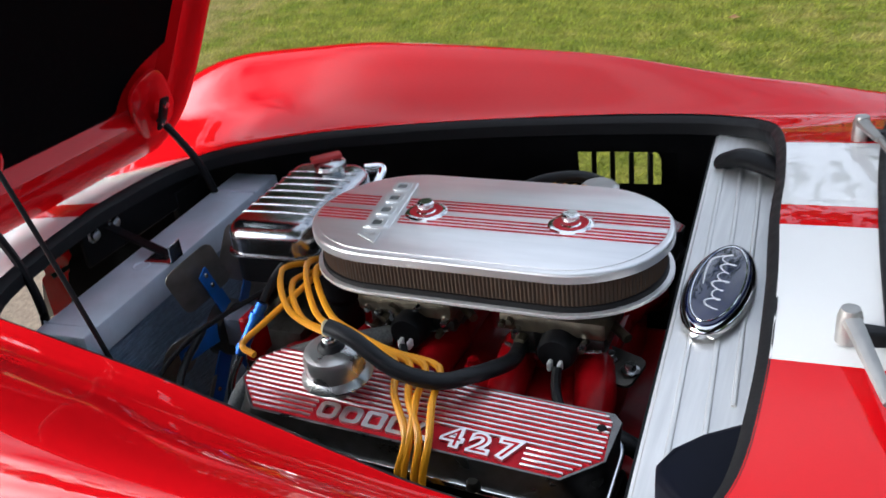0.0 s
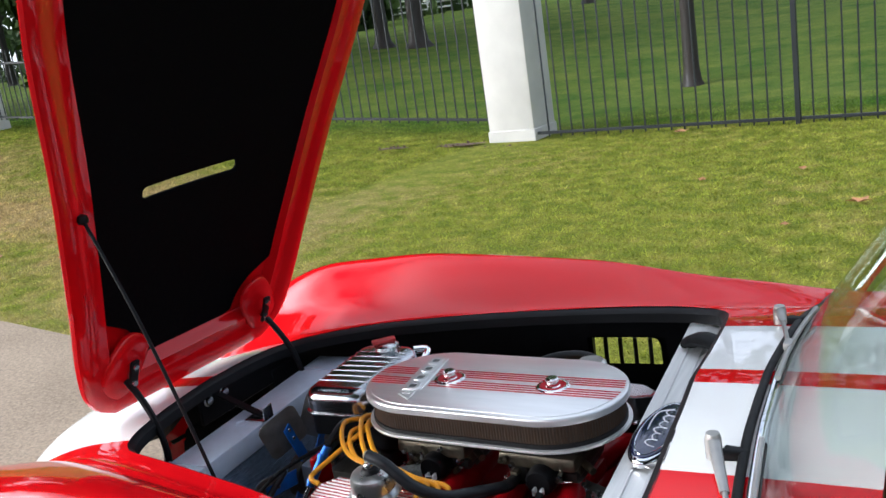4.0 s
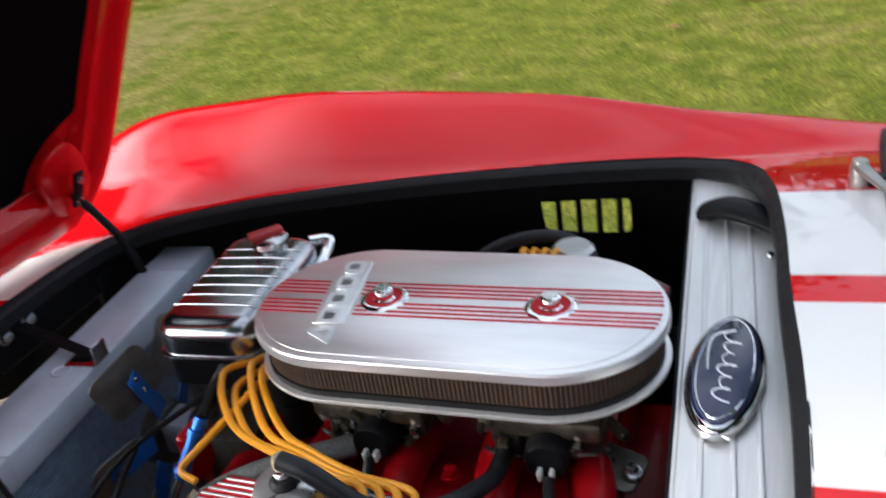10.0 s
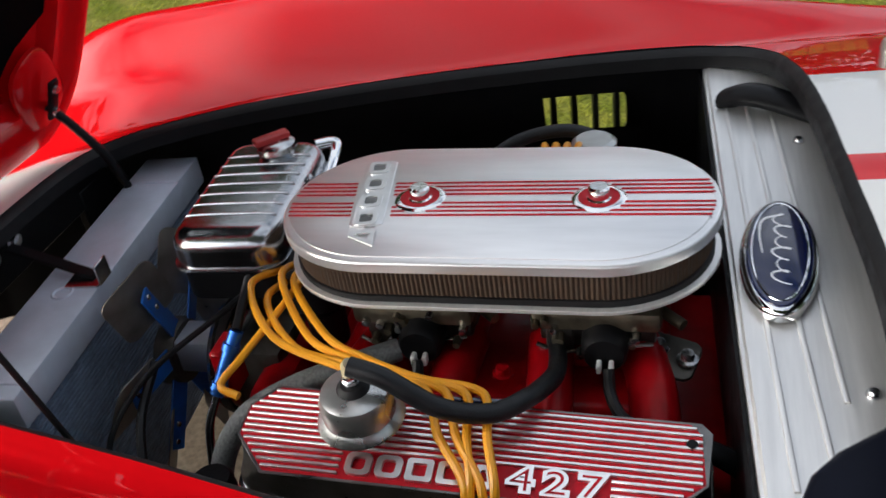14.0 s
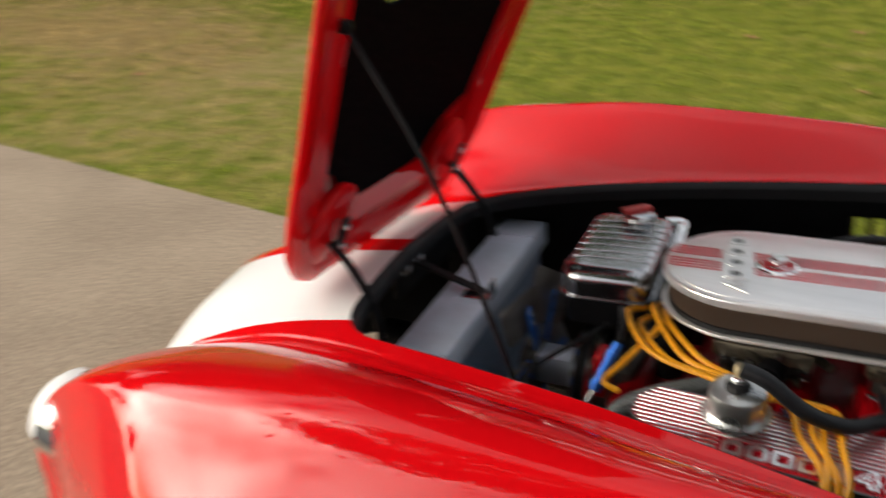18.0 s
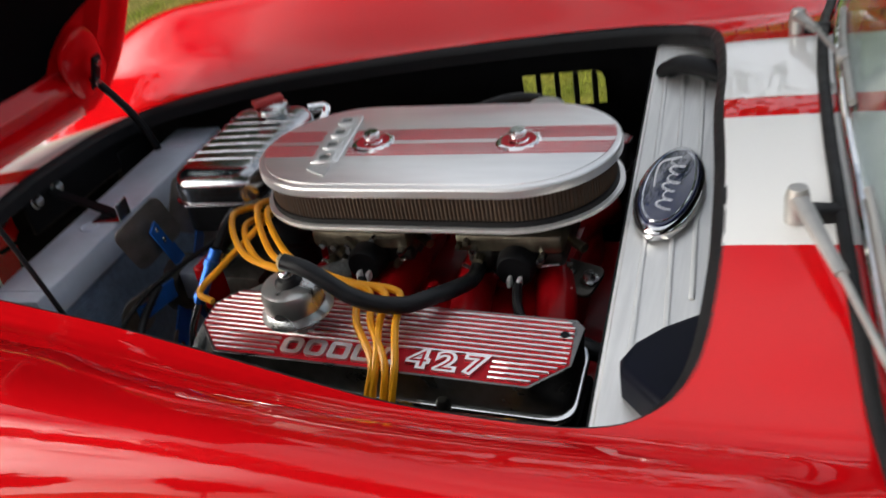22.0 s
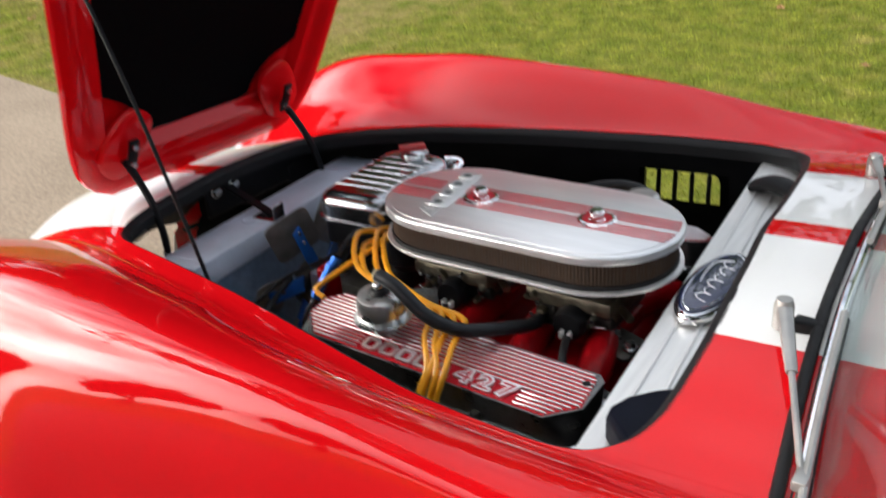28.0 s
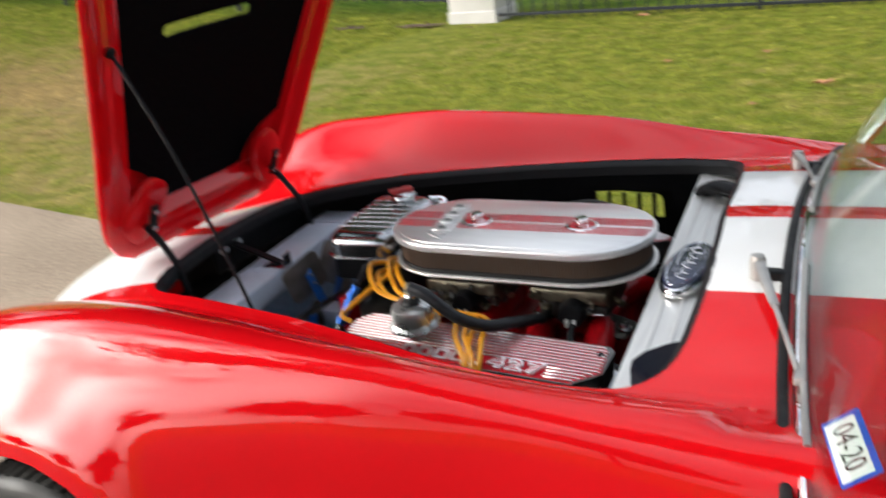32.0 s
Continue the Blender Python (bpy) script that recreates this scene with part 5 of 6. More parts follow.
def build_block():
    b = box(0.45, 0.31, 0.09, 0.02, 3, (-0.02, 0, 0.545))
    eng = epart("intake_manifold", b, M_DARKRED, CAR, "red enamelled intake manifold")
    epart("engine_block", box(0.60, 0.40, 0.24, 0.03, 3, (-0.01, 0, 0.40)), M_DARKRED, CAR, "red enamelled engine block")
    # heads are coloured black in place of the shadow under the covers
    for s in (-1, 1):
        epart("cylinder_head", box(0.54, 0.11, 0.11, 0.015, 2, (-0.012, 0.28 * s, 0.515)), M_BLACK, CAR, "cylinder head coloured black for the shade below its cover")
        for k in range(4):
            x = -0.19 + 0.125 * k
            epart("runner", tube([(x * 0.9, 0.05 * s, 0.610), (x, 0.12 * s, 0.604), (x * 1.05, 0.19 * s, 0.578), (x * 1.05, 0.23 * s, 0.555)], 0.030, 6, 12), M_DARKRED, eng)
    for x in (-0.117, 0.117):
        epart("carburettor_pad", box(0.16, 0.16, 0.035, 0.008, 2, (x, 0, 0.608)), M_DARKRED, eng)
    random.seed(5)
    for x, y, z in ((-0.20, -0.150, 0.607), (-0.06, -0.158, 0.604), (0.05, -0.165, 0.600), (0.20, -0.150, 0.600), (0.00, -0.12, 0.61)):
        epart("manifold_bolt", lathe([(0, 0.014), (0.008, 0.013), (0.010, 0.004), (0.014, 0.003), (0.014, 0), (0, 0)], 12), M_DARKRED, eng, m=Matrix.Translation((x, y, z)))
    br = slab(rounded(-0.036, -0.030, 0.036, 0.030, 0.013), 0, 0.006, 0.002)
    lug = epart("lifting_bracket", br, M_DARKSTEEL, CAR, "dark steel bracket with two bolts", m=Matrix.Translation((0.205, -0.075, 0.612)) @ Matrix.Rotation(radians(14), 4, "X") @ Matrix.Rotation(radians(-18), 4, "Z"))
    for dx, dy in ((-0.015, 0.012), (0.028, -0.014)):
        epart("bolt", lathe([(0, 0.014), (0.008, 0.013), (0.009, 0.004), (0.014, 0.003), (0.014, 0), (0, 0)], 12), M_STEEL, lug, m=Matrix.Translation((0.205 + 0.8 * dx, -0.075 + 0.8 * dy, 0.617)))
    epart("timing_cover", box(0.06, 0.30, 0.26, 0.02, 2, (-0.335, 0, 0.44)), M_DARKRED, CAR)


def build_front():
    # radiator
    A = Matrix.Translation((-0.697, 0.068, 0.650)) @ Matrix.Rotation(radians(4.3), 4, "Z")
    rad = epart("radiator", box(0.105, 0.665, 0.055, 0.005, 2, (0, 0, -0.0275)), M_RAD, CAR, "aluminium radiator with welded top tank", m=A)
    epart("end_cap", box(0.107, 0.004, 0.057, 0.001, 1, (0, -0.302, -0.026)), M_RAD, rad, m=A)
    epart("end_cap", box(0.107, 0.004, 0.057, 0.001, 1, (0, 0.235, -0.026)), M_RAD, rad, m=A)
    epart("core", box(0.070, 0.64, 0.34, 0.003, 1, (0.004, 0, -0.225)), M_CORE, rad, "dark finned radiator core", m=A)
    fins = bmesh.new()
    for k in range(44):
        box(0.004, 0.61, 0.0035, at=(0.040, 0, -0.063 - 0.0075 * k), bm=fins)
    ob = epart("core_matrix", fins, M_CORE, rad, m=A, smooth=False)
    ob["kind"] = "stuff"
    epart("weld_ring", lathe([(0.012, 0), (0.015, 0.002), (0.018, 0), ], 24), M_RAD, rad, m=A @ Matrix.Translation((0.0, -0.10, 0.001)))
    epart("bracket", slab(rounded(-0.028, -0.018, 0.028, 0.018, 0.003), 0, 0.003), M_STEEL, rad, m=A @ Matrix.Translation((0.025, -0.07, 0.0005)))
    epart("bracket_upright", box(0.003, 0.036, 0.034, 0.001, 1, (0, 0, 0.017)), M_STEEL, rad, m=A @ Matrix.Translation((0.055, -0.065, 0.0)))
    epart("stay", box(0.165, 0.022, 0.006, 0.002, 1), M_BLACK, rad, "flat black radiator stay", m=Matrix.Translation((-0.735, 0.022, 0.672)) @ Matrix.Rotation(radians(12), 4, "Y") @ Matrix.Rotation(radians(-8), 4, "Z"))
    epart("drain_clip", box(0.004, 0.022, 0.03, 0.001, 1, (0.036, -0.165, -0.09)), M_BLACK, rad, m=A)
    # fan
    hub = Vector((-0.556, 0.005, 0.515))
    fan = epart("cooling_fan", lathe([(0, 0.02), (0.05, 0.02), (0.055, 0.01), (0.055, -0.01), (0, -0.01)], 24, axis="X"), M_DARKSTEEL, CAR, "engine fan with blue arms and steel blades", m=Matrix.Translation(hub))
    for k in range(6):
        a = radians(60 * k + 22)
        R = Matrix.Translation(hub) @ Matrix.Rotation(a, 4, "X")
        epart("fan_arm", box(0.004, 0.034, 0.125, 0.001, 1, (0.016, 0.010, 0.092)), M_BLUE, fan, m=R @ Matrix.Rotation(radians(10), 4, "Z"))
        for z in (0.115, 0.142):
            epart("rivet", lathe([(0, 0.003), (0.004, 0.002), (0.005, 0.0), (0, 0)], 10, axis="X"), M_STEEL, fan, m=R @ Matrix.Rotation(radians(10), 4, "Z") @ Matrix.Translation((0.018, 0.010, z)))
        bl = slab(rounded(-0.052, -0.052, 0.052, 0.052, 0.018, 4), -0.001, 0.001)
        epart("fan_blade", bl, M_BLADE, fan, m=R @ Matrix.Translation((0.004, 0.004, 0.142)) @ Matrix.Rotation(radians(-24), 4, "Z") @ Matrix.Rotation(radians(90), 4, "Y"))
    epart("fan_spacer", box(0.10, 0.060, 0.060, 0.006, 2), M_RAD, fan, "square alloy fan spacer", m=Matrix.Translation((-0.495, 0.005, 0.525)))
    pul = epart("water_pump_pulley", lathe([(0, 0.03), (0.06, 0.03), (0.085, 0.022), (0.090, 0.015), (0.078, 0.006), (0.090, -0.004), (0.085, -0.012), (0, -0.012)], 36, axis="X"), M_STEEL, CAR, "belt pulley", m=Matrix.Translation((-0.435, -0.01, 0.53)))
    epart("fan_belt", lathe([(0.086, 0.012), (0.093, 0.012), (0.093, -0.002), (0.086, -0.002)], 36, axis="X"), M_RUBBER, pul, m=Matrix.Translation((-0.430, -0.01, 0.53)))
    epart("water_pump", box(0.09, 0.16, 0.14, 0.02, 2, (-0.375, 0, 0.52)), M_DARKSTEEL, CAR, "dark water pump housing")
    # chrome header tank
    T = Matrix.Translation((-0.412, 0.118, 0.702)) @ Matrix.Rotation(radians(3.5), 4, "Z")
    tank = epart("header_tank", slab(rounded(-0.083, -0.152, 0.083, 0.145, 0.040, 8), 0, 0.056, 0.028, 6), M_TANK, CAR, "ribbed chrome coolant tank", m=T)
    epart("tank_lower", slab(rounded(-0.078, -0.145, 0.078, 0.140, 0.03, 6), -0.055, 0.0), M_BLACK, tank, m=T)
    epart("tank_seam", slab(rounded(-0.087, -0.156, 0.087, 0.149, 0.038, 6), -0.002, 0.002, 0.001), M_TANK, tank, m=T)
    for k in range(7):
        y = -0.092 + 0.029 * k
        epart("tank_rib", tube([(-0.083, y, 0.015), (-0.081, y, 0.034), (-0.070, y, 0.0495), (-0.055, y, 0.0560), (0.055, y, 0.0560), (0.070, y, 0.0495), (0.081, y, 0.034), (0.083, y, 0.015)], 0.0020, 4, 8, flat=0.8), M_TANK, tank, m=T)
    epart("tank_strap", box(0.008, 0.016, 0.055, 0.003, 1, (0.083, 0.03, 0.02)), M_STEEL, tank, m=T)
    cap = epart("pressure_cap", lathe([(0, 0.024), (0.022, 0.023), (0.031, 0.018), (0.033, 0.010), (0.026, 0.006), (0.026, 0.0), (0, 0.0)], 28), M_STEEL, tank, m=T @ Matrix.Translation((0.015, 0.090, 0.055)))
    epart("cap_lever", box(0.058, 0.022, 0.010, 0.003, 2), M_CAPRED, tank, "red pressure cap lever", m=T @ Matrix.Translation((0.010, 0.090, 0.083)) @ Matrix.Rotation(radians(40), 4, "Z"))
    epart("tank_neck", tube([(0.06, 0.14, 0.04), (0.090, 0.155, 0.035), (0.092, 0.12, 0.02), (0.092, 0.06, 0.01)], 0.011, 5, 10), M_CHROME, tank, m=T)
    epart("hose_stub", tube([(-0.53, 0.15, 0.665), (-0.50, 0.145, 0.672), (-0.475, 0.14, 0.676)], 0.017, 4, 12), M_CHROME, CAR, "bright hose joint")


def build_wiring():
    # distributor with leads
    dist = epart("distributor", lathe([(0, 0.075), (0.030, 0.072), (0.046, 0.055), (0.048, 0.0), (0.03, -0.02), (0.028, -0.08), (0, -0.08)], 28), M_BLACK, CAR, "black distributor cap", m=Matrix.Translation((-0.285, 0.005, 0.635)))
    lead = 0.0053
    tops = [(-0.328, -0.010, 0.690), (-0.315, -0.020, 0.680), (-0.300, -0.005, 0.700), (-0.285, -0.015, 0.700)]
    mids = [(-0.345, -0.075, 0.706), (-0.318, -0.090, 0.694), (-0.300, -0.068, 0.716), (-0.280, -0.075, 0.712)]
    lows = [(-0.282, -0.160, 0.690), (-0.248, -0.176, 0.690), (-0.230, -0.165, 0.696), (-0.206, -0.165, 0.700)]
    for k in range(4):
        x = -0.052 + 0.0215 * k
        xe = (0.002, 0.020, 0.008, 0.034)[k]
        xf = (-0.016, 0.018, -0.004, 0.024)[k]
        line = [tops[k], mids[k], lows[k], (-0.172 + 0.008 * k, -0.214 + 0.006 * k, 0.694), (-0.105 + 0.010 * k, -0.234 + 0.004 * k, 0.690), (x - 0.020, -0.236, 0.692), (x, -0.256, 0.690), (x + 0.3 * (xe - x), -0.300, 0.680), (xe, -0.352, 0.660), (xe + 0.4 * (xf - xe), -0.378, 0.610), (xf, -0.380, 0.530)]
        epart("ignition_lead", tube(line, lead, 7, 9), M_YELLOW, CAR, "yellow ignition lead over the valve cover")
    epart("ignition_lead", tube([(-0.270, -0.020, 0.712), (-0.272, -0.065, 0.712), (-0.292, -0.118, 0.696), (-0.322, -0.178, 0.672), (-0.345, -0.210, 0.650), (-0.318, -0.220, 0.642)], lead, 8, 9), M_YELLOW, CAR, "yellow coil lead")
    for k in range(4):
        epart("ignition_lead", tube([(0.02 + 0.014 * k, 0.20, 0.70), (0.015 + 0.016 * k, 0.25, 0.728), (0.01 + 0.018 * k, 0.29, 0.722), (0.01 + 0.018 * k, 0.34, 0.67)], lead, 6, 9), M_YELLOW, CAR, "yellow ignition lead on the far bank")
    epart("lead_clip", box(0.10, 0.010, 0.014, 0.003, 1, (-0.018, -0.250, 0.682)), M_BADGEBLUE, CAR, "dark blue lead separator")
    # oil breather and its hose
    B = Matrix.Translation((-0.124, -0.290, 0.692)) @ Matrix.Rotation(radians(5), 4, "X")
    br = epart("oil_breather", lathe([(0, 0.046), (0.030, 0.046), (0.038, 0.042), (0.0415, 0.034), (0.042, 0.012), (0.049, 0.004), (0.050, 0.001), (0.047, -0.001), (0.022, -0.001), (0.022, -0.036), (0, -0.036)], 36), M_GALV, CAR, "zinc oil filler breather cap", m=B)
    epart("grommet", lathe([(0, 0.053), (0.013, 0.053), (0.018, 0.049), (0.019, 0.0455), (0, 0.0455)], 24), M_RUBBER, br, m=B)
    epart("valve", lathe([(0, 0.069), (0.007, 0.069), (0.008, 0.064), (0.010, 0.062), (0.010, 0.058), (0.008, 0.056), (0.008, 0.051), (0, 0.051)], 20), M_STEEL, br, m=B)
    epart("elbow", tube([(0, 0, 0.067), (0, 0, 0.078), (0.004, -0.001, 0.084)], 0.0075, 5, 10), M_BRASS, br, "pale nylon elbow", m=B)
    epart("breather_pipe", tube([(-0.122, -0.297, 0.771), (-0.085, -0.300, 0.760), (-0.030, -0.298, 0.720), (0.020, -0.280, 0.698), (0.055, -0.245, 0.690), (0.076, -0.190, 0.672), (0.075, -0.14, 0.652), (0.066, -0.085, 0.640)], 0.0115, 8, 12), M_HOSE, CAR, "black rubber breather hose")
    # heater hose, loom and cables
    epart("heater_hose", tube([(-0.135, -0.115, 0.640), (-0.19, -0.150, 0.640), (-0.26, -0.190, 0.632), (-0.315, -0.225, 0.610), (-0.345, -0.260, 0.560), (-0.352, -0.285, 0.47), (-0.35, -0.29, 0.38)], 0.0155, 8, 12), M_BRAID, CAR, "grey braided heater hose")
    for x, z in ((-0.105, 0.640), (0.135, 0.640)):
        far = x > 0
        line = [(x, -0.135, z), (x + 0.004, -0.158, 0.618), (x + 0.018, -0.180, 0.606), (x + 0.045, -0.195, 0.604)] + ([(0.225, -0.195, 0.596), (0.28, -0.20, 0.575), (0.31, -0.18, 0.54)] if far else [(0.02, -0.20, 0.602), (0.10, -0.20, 0.600), (0.18, -0.195, 0.600)])
        epart("choke_cable", tube(line, 0.0075, 7, 9), M_HOSE, CAR, "black corrugated cable sleeve")
    epart("loom", tube([(-0.05, -0.215, 0.610), (0.06, -0.212, 0.612), (0.17, -0.205, 0.606), (0.26, -0.21, 0.585), (0.31, -0.22, 0.55)], 0.013, 6, 10), M_HOSE, CAR, "black wrapped wiring loom")
    epart("vacuum_line", tube([(-0.36, 0.02, 0.665), (-0.42, -0.06, 0.64), (-0.50, -0.15, 0.60), (-0.535, -0.23, 0.54), (-0.51, -0.27, 0.45), (-0.50, -0.27, 0.36)], 0.0045, 8, 8), M_HOSE, CAR, "thin black cable")
    blue = epart("ballast_sleeve", tube([(-0.338, -0.150, 0.690), (-0.352, -0.172, 0.655), (-0.366, -0.195, 0.618)], 0.0095, 5, 12), M_BLUEANO, CAR, "blue anodised line fitting")
    epart("collar", tube([(-0.344, -0.160, 0.676), (-0.347, -0.165, 0.668)], 0.0118, 3, 12), M_BLUEANO, blue)
    epart("collar", tube([(-0.361, -0.187, 0.631), (-0.364, -0.192, 0.624)], 0.0118, 3, 12), M_BLUEANO, blue)
    epart("fuel_line", tube([(-0.36, -0.05, 0.70), (-0.345, -0.10, 0.705), (-0.338, -0.150, 0.690)], 0.0065, 5, 10), M_BLACK, CAR)
    epart("fuel_line", tube([(-0.366, -0.195, 0.618), (-0.38, -0.215, 0.575), (-0.385, -0.235, 0.50)], 0.006, 5, 10), M_STEEL, CAR)
    epart("red_bracket", box(0.02, 0.05, 0.08, 0.004, 1, (-0.365, -0.15, 0.63)), M_DARKRED, CAR)
    # far side: loop hose, breather, catch can shapes seen past the lid
    epart("far_hose", tube([(-0.12, 0.29, 0.66), (-0.05, 0.34, 0.700), (0.03, 0.36, 0.712), (0.09, 0.35, 0.700), (0.12, 0.33, 0.67)], 0.011, 7, 12), M_HOSE, CAR, "black looped hose on the far bank")
    epart("far_breather", lathe([(0, 0.030), (0.028, 0.030), (0.035, 0.024), (0.036, 0.0), (0, 0)], 28), M_GALV, CAR, "chrome breather cap on the far cover", m=Matrix.Translation((0.085, 0.305, 0.695)))
    epart("fuse_clip", box(0.032, 0.016, 0.016, 0.002, 1), M_STEEL, CAR, m=Matrix.Translation((0.066, -0.386, 0.565)))
    can = epart("ignition_coil", lathe([(0, 0.05), (0.024, 0.05), (0.028, 0.044), (0.028, -0.06), (0, -0.06)], 24), M_BLACK, CAR, "small dark canister with blue label", m=Matrix.Translation((-0.335, -0.305, 0.535)))
    epart("can_label", lathe([(0.0284, 0.030), (0.0287, 0.029), (0.0287, -0.040), (0.0284, -0.041)], 24), M_BADGEBLUE, can, m=Matrix.Translation((-0.335, -0.305, 0.535)))
    for q in range(2):
        epart("print_bar", box(0.026 - 0.004 * q, 0.002, 0.006, 0.0005, 1, (0, -0.0285, 0.016 - 0.014 * q)), M_WHITE, can, m=Matrix.Translation((-0.335, -0.305, 0.535)))
    epart("plug_boot", tube([(-0.165, -0.315, 0.53), (-0.160, -0.345, 0.525), (-0.155, -0.36, 0.515)], 0.010, 4, 10), M_YELLOW, CAR, "orange-yellow plug boot")
    epart("plug_boot", tube([(0.045, -0.315, 0.53), (0.05, -0.345, 0.525), (0.055, -0.36, 0.515)], 0.010, 4, 10), M_YELLOW, CAR, "orange-yellow plug boot")
    epart("wire", tube([(0.08, -0.40, 0.52), (0.12, -0.398, 0.535), (0.16, -0.392, 0.54)], 0.003, 5, 8), M_CAPRED, CAR, "thin red wire")
    epart("crimp", tube([(0.155, -0.393, 0.54), (0.172, -0.390, 0.541)], 0.0055, 2, 10), M_YELLOW, CAR, "yellow crimp joint")
    epart("cable", tube([(0.172, -0.390, 0.541), (0.22, -0.385, 0.535), (0.30, -0.37, 0.50)], 0.006, 5, 8), M_HOSE, CAR, "black battery cable")
    epart("cable", tube([(-0.45, -0.33, 0.60), (-0.43, -0.34, 0.52), (-0.40, -0.345, 0.45), (-0.30, -0.35, 0.40)], 0.006, 6, 8), M_HOSE, CAR, "thin black cable")
    epart("cable", tube([(-0.52, -0.10, 0.58), (-0.50, -0.20, 0.55), (-0.47, -0.27, 0.47), (-0.45, -0.28, 0.36)], 0.007, 6, 8), M_HOSE, CAR, "thin black cable")


build_air_cleaner()
build_valve_cover(-1, VC_M, "finned valve cover in red and bright metal")
build_valve_cover(1, VC_FAR, "finned valve cover on the far cylinder bank")
for cx in (-0.117, 0.117):
    build_carb(cx)
build_block()
build_front()
build_wiring()


# ---- fence, columns and trees ----
FENCE_Y = 8.25


def build_column(x, y, z, w=0.60, h=2.35):
    b = box(w, w, h + 0.5, 0.012, 2, (0, 0, h / 2 - 0.25))
    c = obj("gate_column", b, M_CONC_COL)
    c.location = (x, y, z)
    tagged(c, "cream rendered square column in the iron fence", "column", group="fence columns")
    part("base_course", box(w + 0.03, w + 0.03, 0.62, 0.01, 1, (0, 0, -0.17)), M_CONC_COL, c)
    part("cap", slab(rounded(-w / 2 - 0.04, -w / 2 - 0.04, w / 2 + 0.04, w / 2 + 0.04, 0.01, 1), h, h + 0.09, 0.02), M_CONC_COL, c)
    return c


def build_fence(x0, x1, z0, z1, y=FENCE_Y, pitch=0.146, h=2.25):
    f = new("iron_fence")
    f.location = (x0, y, z0)
    tagged(f, "black iron picket fence panel standing along the lawn", "fence", group="fence panels")
    L, dz = x1 - x0, z1 - z0
    for hz in (0.09, h - 0.18):
        b = box(L, 0.030, 0.034, 0.003, 1)
        M = Matrix.Translation((L / 2, 0, hz + dz / 2)) @ Matrix.Rotation(-math.atan2(dz, L), 4, "Y")
        part("rail", b, M_IRON, f, m=M)
    n = int(L / pitch)
    me = None
    for k in range(1, n):
        x = L * k / n
        if me is None:
            p = part("picket", box(0.017, 0.017, h, 0.002, 1, (0, 0, h / 2 + 0.04)), M_IRON, f, smooth=False)
            me = p.data
        else:
            p = new("picket", me)
            p.parent = f
        p.location = (x, 0, dz * k / n)
    part("fence_post", box(0.052, 0.052, h + 0.25, 0.004, 1, (L, 0, h / 2)), M_IRON, f, m=Matrix.Translation((0, 0, dz)))


def fence_z(x):
    return lawn_height(x, FENCE_Y) - 0.010 * max(0.0, x + 3.9)


build_column(-4.20, FENCE_Y + 0.25, 0.0)
build_column(-15.0, FENCE_Y + 0.25, fence_z(-15.0), 0.48, 1.64)
xs = [-3.88 + 2.92 * k for k in range(7)]
for a, c in zip(xs, xs[1:]):
    build_fence(a, c, fence_z(a), fence_z(c))
xs = [-14.73 + 3.406 * k for k in range(4)]
for a, c in zip(xs, xs[1:]):
    build_fence(a, c, fence_z(a) + 0.16, fence_z(c) + 0.16, FENCE_Y + 0.25, h=1.22 if a < -13 else 2.25)
xs = [-24.0, -21.0, -18.1, -15.27]
for a, c in zip(xs, xs[1:]):
    build_fence(a, c, fence_z(a) + 0.1, fence_z(c) + 0.1, FENCE_Y + 0.25)


def leaf_mat(name, c1, c2):
    m = mat(name, c1, 0.7, spec=0.2)
    n, l = m.node_tree.nodes, m.node_tree.links
    g = n.new("ShaderNodeNewGeometry")
    mix = n.new("ShaderNodeMixRGB")
    mix.inputs["Color1"].default_value, mix.inputs["Color2"].default_value = (*c1, 1), (*c2, 1)
    l.new(g.outputs["Random Per Island"], mix.inputs["Fac"])
    l.new(mix.outputs["Color"], n["Principled BSDF"].inputs["Base Color"])
    return m


M_LEAF = leaf_mat("dark_green_leaves", (0.030, 0.055, 0.014), (0.075, 0.115, 0.030))


